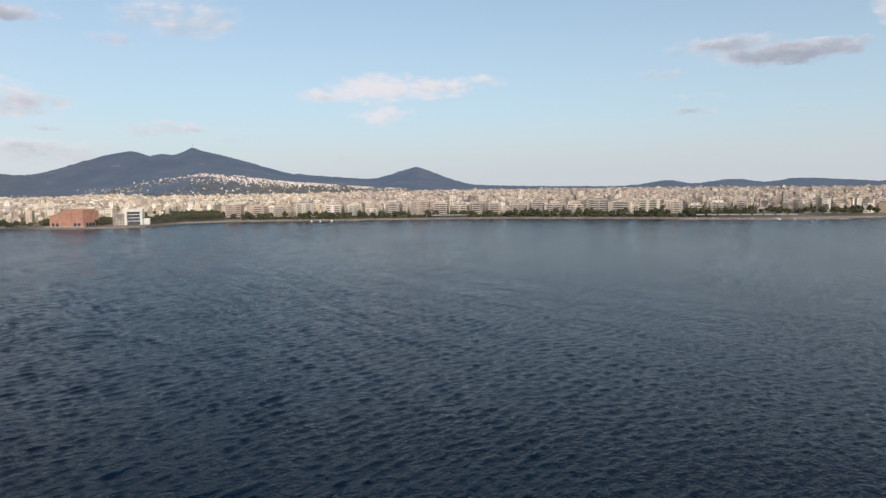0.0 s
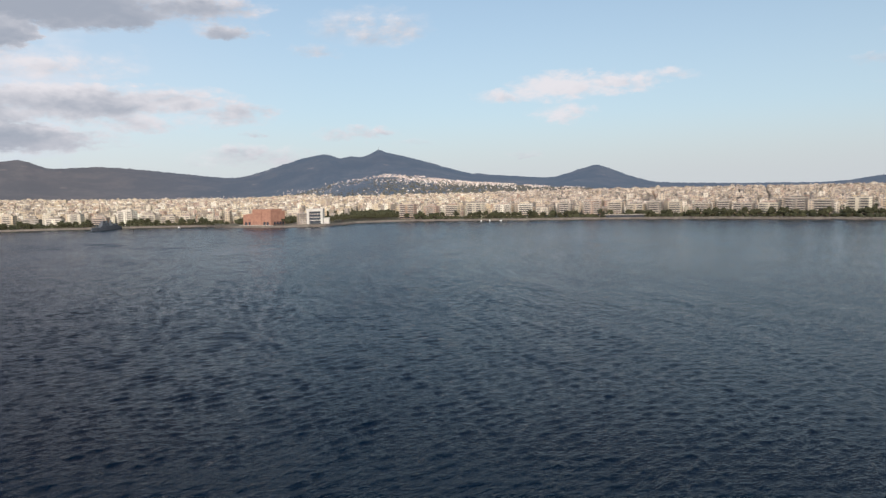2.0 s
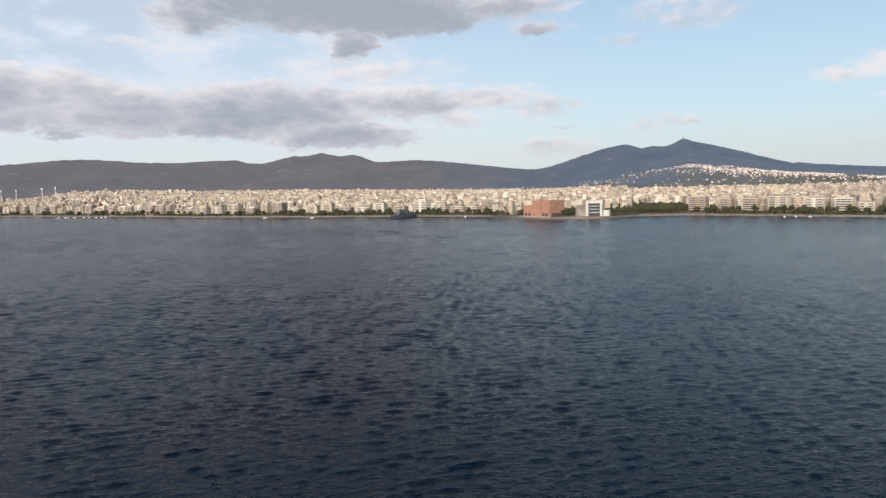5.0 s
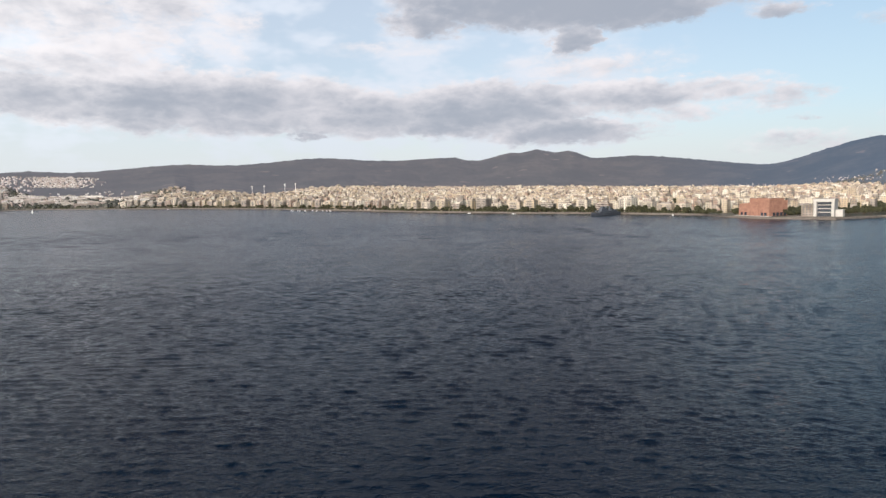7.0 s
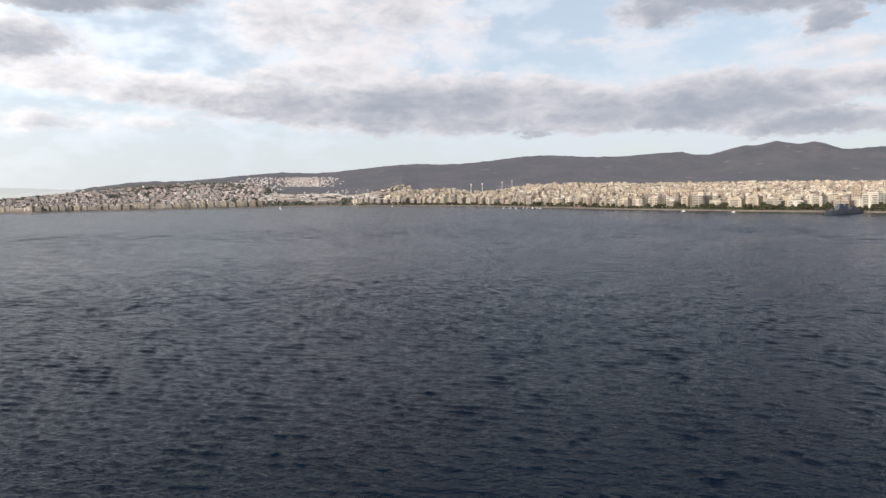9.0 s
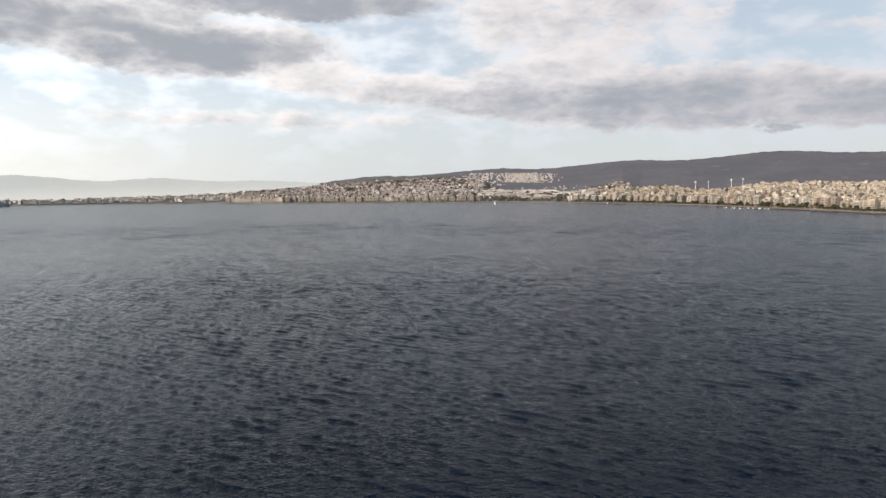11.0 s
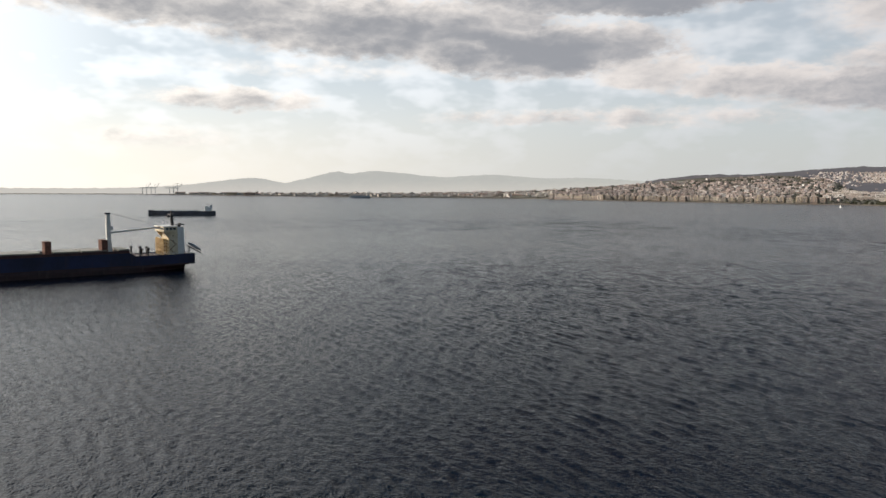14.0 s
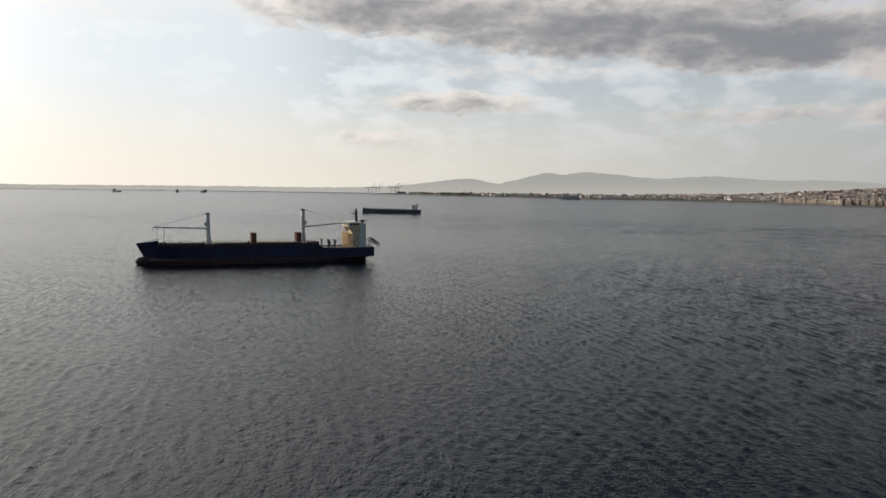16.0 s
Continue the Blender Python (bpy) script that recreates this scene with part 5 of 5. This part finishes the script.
rod(b_, (96, 0, 7), (96, 0, 12), 0.3, 0.2, 6)
part("mast", b_, MAT["black"], tank)

# ---- grey museum warship by the promenade ----
navy = thing("warship", "grey warship moored at the promenade", "ship", pose(-737, 926, 0, 0, 0, -81))
b_ = bmesh.new()
loft(b_, [[(s_, hb * f_, z * (1 + .5 * max(0, (s_ - 20) / 30)) if z > 0 else z) for f_, z in ((-1, 4.2), (-.9, 0), (-.5, -1.5), (.5, -1.5), (.9, 0), (1, 4.2))]
          for s_, hb in ((-38, 3.2), (-34, 4.2), (-10, 5), (15, 4.6), (30, 2.6), (38, 0.3))])
part("hull", b_, MAT["navy_grey"], navy)
for s0, s1, w_, z0, z1 in ((-30, 20, 3.6, 4.1, 6.4), (-5, 14, 3.0, 6.4, 10.5), (4, 11, 2.4, 10.5, 13.5), (-22, -14, 2.0, 6.4, 9.0)):
    b_ = bmesh.new()
    box(b_, s0, -w_, z0, s1, w_, z1, 0.2, 0.92)
    part("superstructure", b_, MAT["navy_grey"], navy)
for s_ in (-1.5, -11):
    b_ = bmesh.new()
    rod(b_, (s_, 0, 6.4), (s_ - 1, 0, 14.0), 1.6, 1.4, 10)
    part("funnel", b_, MAT["navy_grey"], navy)
b_ = bmesh.new()
rod(b_, (7, 0, 13.5), (6.5, 0, 23), 0.5, 0.2, 6)
rod(b_, (6.8, -3.5, 18), (6.8, 3.5, 18), 0.2, 0.2, 5)
part("mast", b_, MAT["navy_grey"], navy)
for s_ in (24, -26):
    b_ = bmesh.new()
    box(b_, s_ - 2, -1.6, 5.4 if s_ > 0 else 6.4, s_ + 2, 1.6, 8.0 if s_ > 0 else 8.6, 0.3)
    rod(b_, (s_ + 1.5, 0, 7.4), (s_ + (7 if s_ > 0 else -7), 0, 8.2), 0.25, 0.18, 6)
    part("gun_turret", b_, MAT["navy_grey"], navy)


# ---- small craft ----
def motor_boat(L, label):
    root = thing("motor_boat", label, "boat", None, "moored boats")
    b_ = bmesh.new()
    loft(b_, [[(s_ * L, w_ * L, z * L) for w_, z in ((-hb, .12 + .05 * s_), (-hb * .8, 0), (0, -.04), (hb * .8, 0), (hb, .12 + .05 * s_))]
              for s_, hb in ((-.5, .13), (-.2, .16), (.2, .14), (.4, .07), (.52, .005))])
    part("hull", b_, MAT["white"], root)
    b_ = bmesh.new()
    loft(b_, [[(s_ * L, w_ * L, z * L) for s_, w_, z in ((-.5, -.125, .1), (-.5, .125, .1))], [(.2 * L, -.135 * L, .1 * L), (.2 * L, .135 * L, .1 * L)]], False)
    part("deck", b_, MAT["stone"], root)
    b_ = bmesh.new()
    box(b_, -.2 * L, -.1 * L, .1 * L, .18 * L, .1 * L, .26 * L, .02 * L, 0.85)
    part("cabin", b_, MAT["white"], root)
    b_ = bmesh.new()
    box(b_, -.17 * L, -.104 * L, .17 * L, .15 * L, .104 * L, .22 * L)
    part("cabin_window", b_, MAT["glass_dark"], root)
    b_ = bmesh.new()
    rod(b_, (-.05 * L, 0, .26 * L), (-.08 * L, 0, .5 * L), .012 * L, .008 * L, 5)
    part("mast", b_, MAT["crane"], root)
    return root


mb = motor_boat(6.5, "white motor boat moored in the harbour")
rb = random.Random(3)
spots = [(rb.uniform(325, 440), 0) for i in range(13)]
boats = []
for x, _ in spots:
    boats.append((x, 941 - (x - 315) * 0.39 + rb.uniform(-2, 6) - 14))
for i in range(9):
    boats.append((-1455 - i * 15 + rb.uniform(-5, 5), 792 - i * 5 + rb.uniform(-6, 6)))
for i in range(3):
    boats.append((-190 + i * 14 + rb.uniform(-4, 4), 1044 + rb.uniform(-5, 2)))
for x, y in ((-905, 880), (-1010, 862), (-470, 968), (-560, 975), (-2200, 610), (-640, 965)):
    boats.append((x, y))
for i, (x, y) in enumerate(boats):
    m = pose(x, y, 0, 0, 0, rb.uniform(0, 360))
    if i == 0:
        mb.matrix_basis = m
    else:
        copy_thing(mb, m)

sail = thing("sailing_boat", "small sailing boat with a white sail", "boat", pose(-2290, 262, 0, 0, 0, 30))
b_ = bmesh.new()
loft(b_, [[(s_, hb * f_, z) for f_, z in ((-1, 1.2), (-.7, 0), (.7, 0), (1, 1.2))] for s_, hb in ((-5, 1.2), (0, 1.8), (4, 1.0), (6, 0.05))])
part("hull", b_, MAT["white"], sail)
b_ = bmesh.new()
rod(b_, (0.6, 0, 1), (0.6, 0, 14), 0.12, 0.08, 6)
part("mast", b_, MAT["crane"], sail)
b_ = bmesh.new()
loft(b_, [[(0.4, 0.05, 2), (0.4, 0.05, 13.6)], [(-2.5, 0.5, 2), (-0.8, 0.3, 9)], [(-5, 0.2, 2), (-4.8, 0.2, 2.3)]], False)
loft(b_, [[(0.4, 0.0, 2), (0.4, 0.0, 13.6)], [(-2.5, 0.45, 2), (-0.8, 0.25, 9)], [(-5, 0.15, 2), (-4.8, 0.15, 2.3)]], False)
part("sail", b_, MAT["white"], sail)

far_boat = thing("freighter", "small grey freighter far out at anchor", "ship", pose(-1561, -3272, 0, 0, 0, 60), "far freighters")
b_ = bmesh.new()
loft(b_, [[(s_, hb * f_, z) for f_, z in ((-1, 7), (-1, -1), (1, -1), (1, 7))] for s_, hb in ((-34, 5), (-28, 6), (20, 6), (30, 3), (36, 0.3))])
part("hull", b_, MAT["tanker"], far_boat)
b_ = bmesh.new()
box(b_, -30, -5, 7, -20, 5, 16, 0.3)
part("deckhouse", b_, MAT["pipe"], far_boat)
copy_thing(far_boat, pose(-1272, -3287, 0, 0, 0, 100))
copy_thing(far_boat, pose(-1741, -3346, 0, 0, 0, 40))

# ---- marina mole with pavilions ----
mole = thing("mole", "long low stone mole with a paved top", "pier", None)
b_ = bmesh.new()
rings = []
for f_ in np.linspace(0, 1, 16):
    x, y = 308 + f_ * 190, 921 - f_ * 55
    rings.append([(x - 1, y - 4, -1.5), (x - .6, y - 3, 1.4), (x, y + 5, 1.5), (x, y + 6, -1.5)])
loft(b_, rings)
part("stone_bank", b_, MAT["quay"], mole)
rp = random.Random(8)
for i in range(9):
    f_ = (i + 0.5) / 9
    x, y = 335 + f_ * 115, 935 - f_ * 45
    can = thing("canopy", "pale grey canvas canopy on thin posts by the marina", "canopy", pose(x, y, 2.4, 0, 0, -16), "marina canopies")
    b_ = bmesh.new()
    loft(b_, [[(-5.5, -3, 3.0), (5.5, -3, 3.0)], [(-5.5, 0, 4.2), (5.5, 0, 4.2)], [(-5.5, 3, 3.0), (5.5, 3, 3.0)], [(5.5, 3, 2.8), (5.5, 3, 2.8)]][:3], False)
    loft(b_, [[(-5.5, -3, 2.9), (5.5, -3, 2.9)], [(-5.5, 0, 4.1), (5.5, 0, 4.1)], [(-5.5, 3, 2.9), (5.5, 3, 2.9)]], False)
    part("cloth", b_, MAT["slab"], can)
    for px, py in ((-5.3, -2.8), (5.3, -2.8), (-5.3, 2.8), (5.3, 2.8)):
        b_ = bmesh.new()
        rod(b_, (px, py, -0.5), (px, py, 2.95), 0.1, 0.1, 5)
        part("post", b_, MAT["rust"], can)
pav = thing("pavilion", "long low grey pavilion at the water's edge", "building", pose(14, 1060, 2.4, 0, 0, -9))
b_ = bmesh.new()
box(b_, -26, -5, 0, 26, 5, 3.2, 0.1)
part("wall", b_, MAT["glass_dark"], pav)
b_ = bmesh.new()
box(b_, -28, -7, 3.2, 28, 6, 4.0, 0.1)
part("roof", b_, MAT["slab"], pav)

# ---- radio mast on the summit ----
x, y = at(20.1, CREST_R)
radio = thing("radio_mast", "slim radio mast on the mountain top", "mast", pose(x, y, float(land(20.1, CREST_R)) - 8))
b_ = bmesh.new()
rod(b_, (0, 0, 0), (0, 0, 27), 1.6, 0.7, 6)
part("pole", b_, MAT["pipe"], radio)
b_ = bmesh.new()
box(b_, -4, -3, 0, 4, 3, 8.5, 0.2)
part("station_hut", b_, MAT["pipe"], radio)

# ---- floodlight masts on the rise ----
fl = thing("floodlight_mast", "tall thin stadium floodlight mast", "mast", None, "stadium masts")
b_ = bmesh.new()
rod(b_, (0, 0, -4), (0, 0, 40), 1.1, 0.6, 8)
part("pole", b_, MAT["crane"], fl)
b_ = bmesh.new()
box(b_, -2.6, -0.5, 39, 2.6, 0.5, 44, 0.15)
part("lamp_panel", b_, MAT["crane"], fl)
for i, (a, r) in enumerate(((70.6, 2900), (71.5, 2890), (68.2, 2880), (69.0, 2960))):
    x, y = at(a, r)
    m = pose(x, y, float(land(a, r)), 0, 0, a)
    if i == 0:
        fl.matrix_basis = m
    else:
        copy_thing(fl, m)

# ---- port ----
fr = thing("freighter", "grey freighter with pale deckhouse berthed in the port", "ship", pose(-2790, -1740, 0, 0, 0, -52))
b_ = bmesh.new()
loft(b_, [[(s_, hb * f_, z) for f_, z in ((-1, 10), (-.95, -1), (.95, -1), (1, 10))] for s_, hb in ((-50, 7), (-44, 9), (30, 9), (42, 5), (50, 0.4))])
part("hull", b_, MAT["pipe"], fr)
b_ = bmesh.new()
box(b_, -46, -8, 10, -32, 8, 26, 0.3)
part("deckhouse", b_, MAT["stone"], fr)
b_ = bmesh.new()
box(b_, -48, -2.5, 26, -42, 2.5, 33, 0.3)
part("funnel", b_, MAT["crane"], fr)
b_ = bmesh.new()
box(b_, -28, -7, 10, 34, 7, 17, 0.3)
part("cargo", b_, MAT["stone"], fr)


def gantry(label):
    g = thing("gantry_crane", label, "crane", None, "port cranes")
    for x in (-9, 9):
        for y in (-11, 11):
            b_ = bmesh.new()
            box(b_, x - 1.1, y - 1.1, 0, x + 1.1, y + 1.1, 36)
            part("leg", b_, MAT["pipe"], g)
    b_ = bmesh.new()
    box(b_, -3, -34, 36, 3, 16, 39.5, 0.3)
    part("girder", b_, MAT["pipe"], g)
    b_ = bmesh.new()
    rod(b_, (0, 15, 38), (0, 38, 66), 1.6, 1.1, 6)
    part("boom", b_, MAT["pipe"], g, "lattice boom raised steeply")
    b_ = bmesh.new()
    rod(b_, (0, 9, 39), (0, 11, 58), 1.3, 0.8, 6)
    part("a_frame", b_, MAT["pipe"], g)
    b_ = bmesh.new()
    rod(b_, (0, 11, 58), (0, 36, 64), 0.4, 0.4, 5)
    part("stay", b_, MAT["pipe"], g)
    return g


g1 = gantry("tall grey container gantry crane with raised boom")
for i, (a, s_) in enumerate(((139.9, 1), (139.3, 1), (138.0, .8), (137.7, .8))):
    x, y = at(a, float(shore_r(a)) + 22)
    m = pose(x, y, 3.2, 0, 0, a - 90)
    if i == 0:
        g1.matrix_basis = m
    else:
        copy_thing(g1, m)
rs_ = random.Random(21)
for i in range(26):
    a = rs_.uniform(110, 138.5)
    r = float(shore_r(a)) + rs_.uniform(30, 160)
    x, y = at(a, r)
    w_, h_ = rs_.uniform(25, 60), rs_.uniform(7, 14)
    sh = thing("port_shed", "long pale port shed with shallow pitched roof", "building", pose(x, y, float(land(a, r)), 0, 0, a + rs_.uniform(-10, 10)), "port sheds")
    b_ = bmesh.new()
    box(b_, -w_ / 2, -9, -2, w_ / 2, 9, h_)
    part("wall", b_, MAT["stone" if i % 2 else "plaster"], sh)
    b_ = bmesh.new()
    loft(b_, [[(-w_ / 2 - .5, -9.6, h_), (w_ / 2 + .5, -9.6, h_)], [(-w_ / 2 - .5, 0, h_ + 3), (w_ / 2 + .5, 0, h_ + 3)], [(-w_ / 2 - .5, 9.6, h_), (w_ / 2 + .5, 9.6, h_)]], False)
    part("roof", b_, MAT["quay" if i % 3 else "brick"], sh)
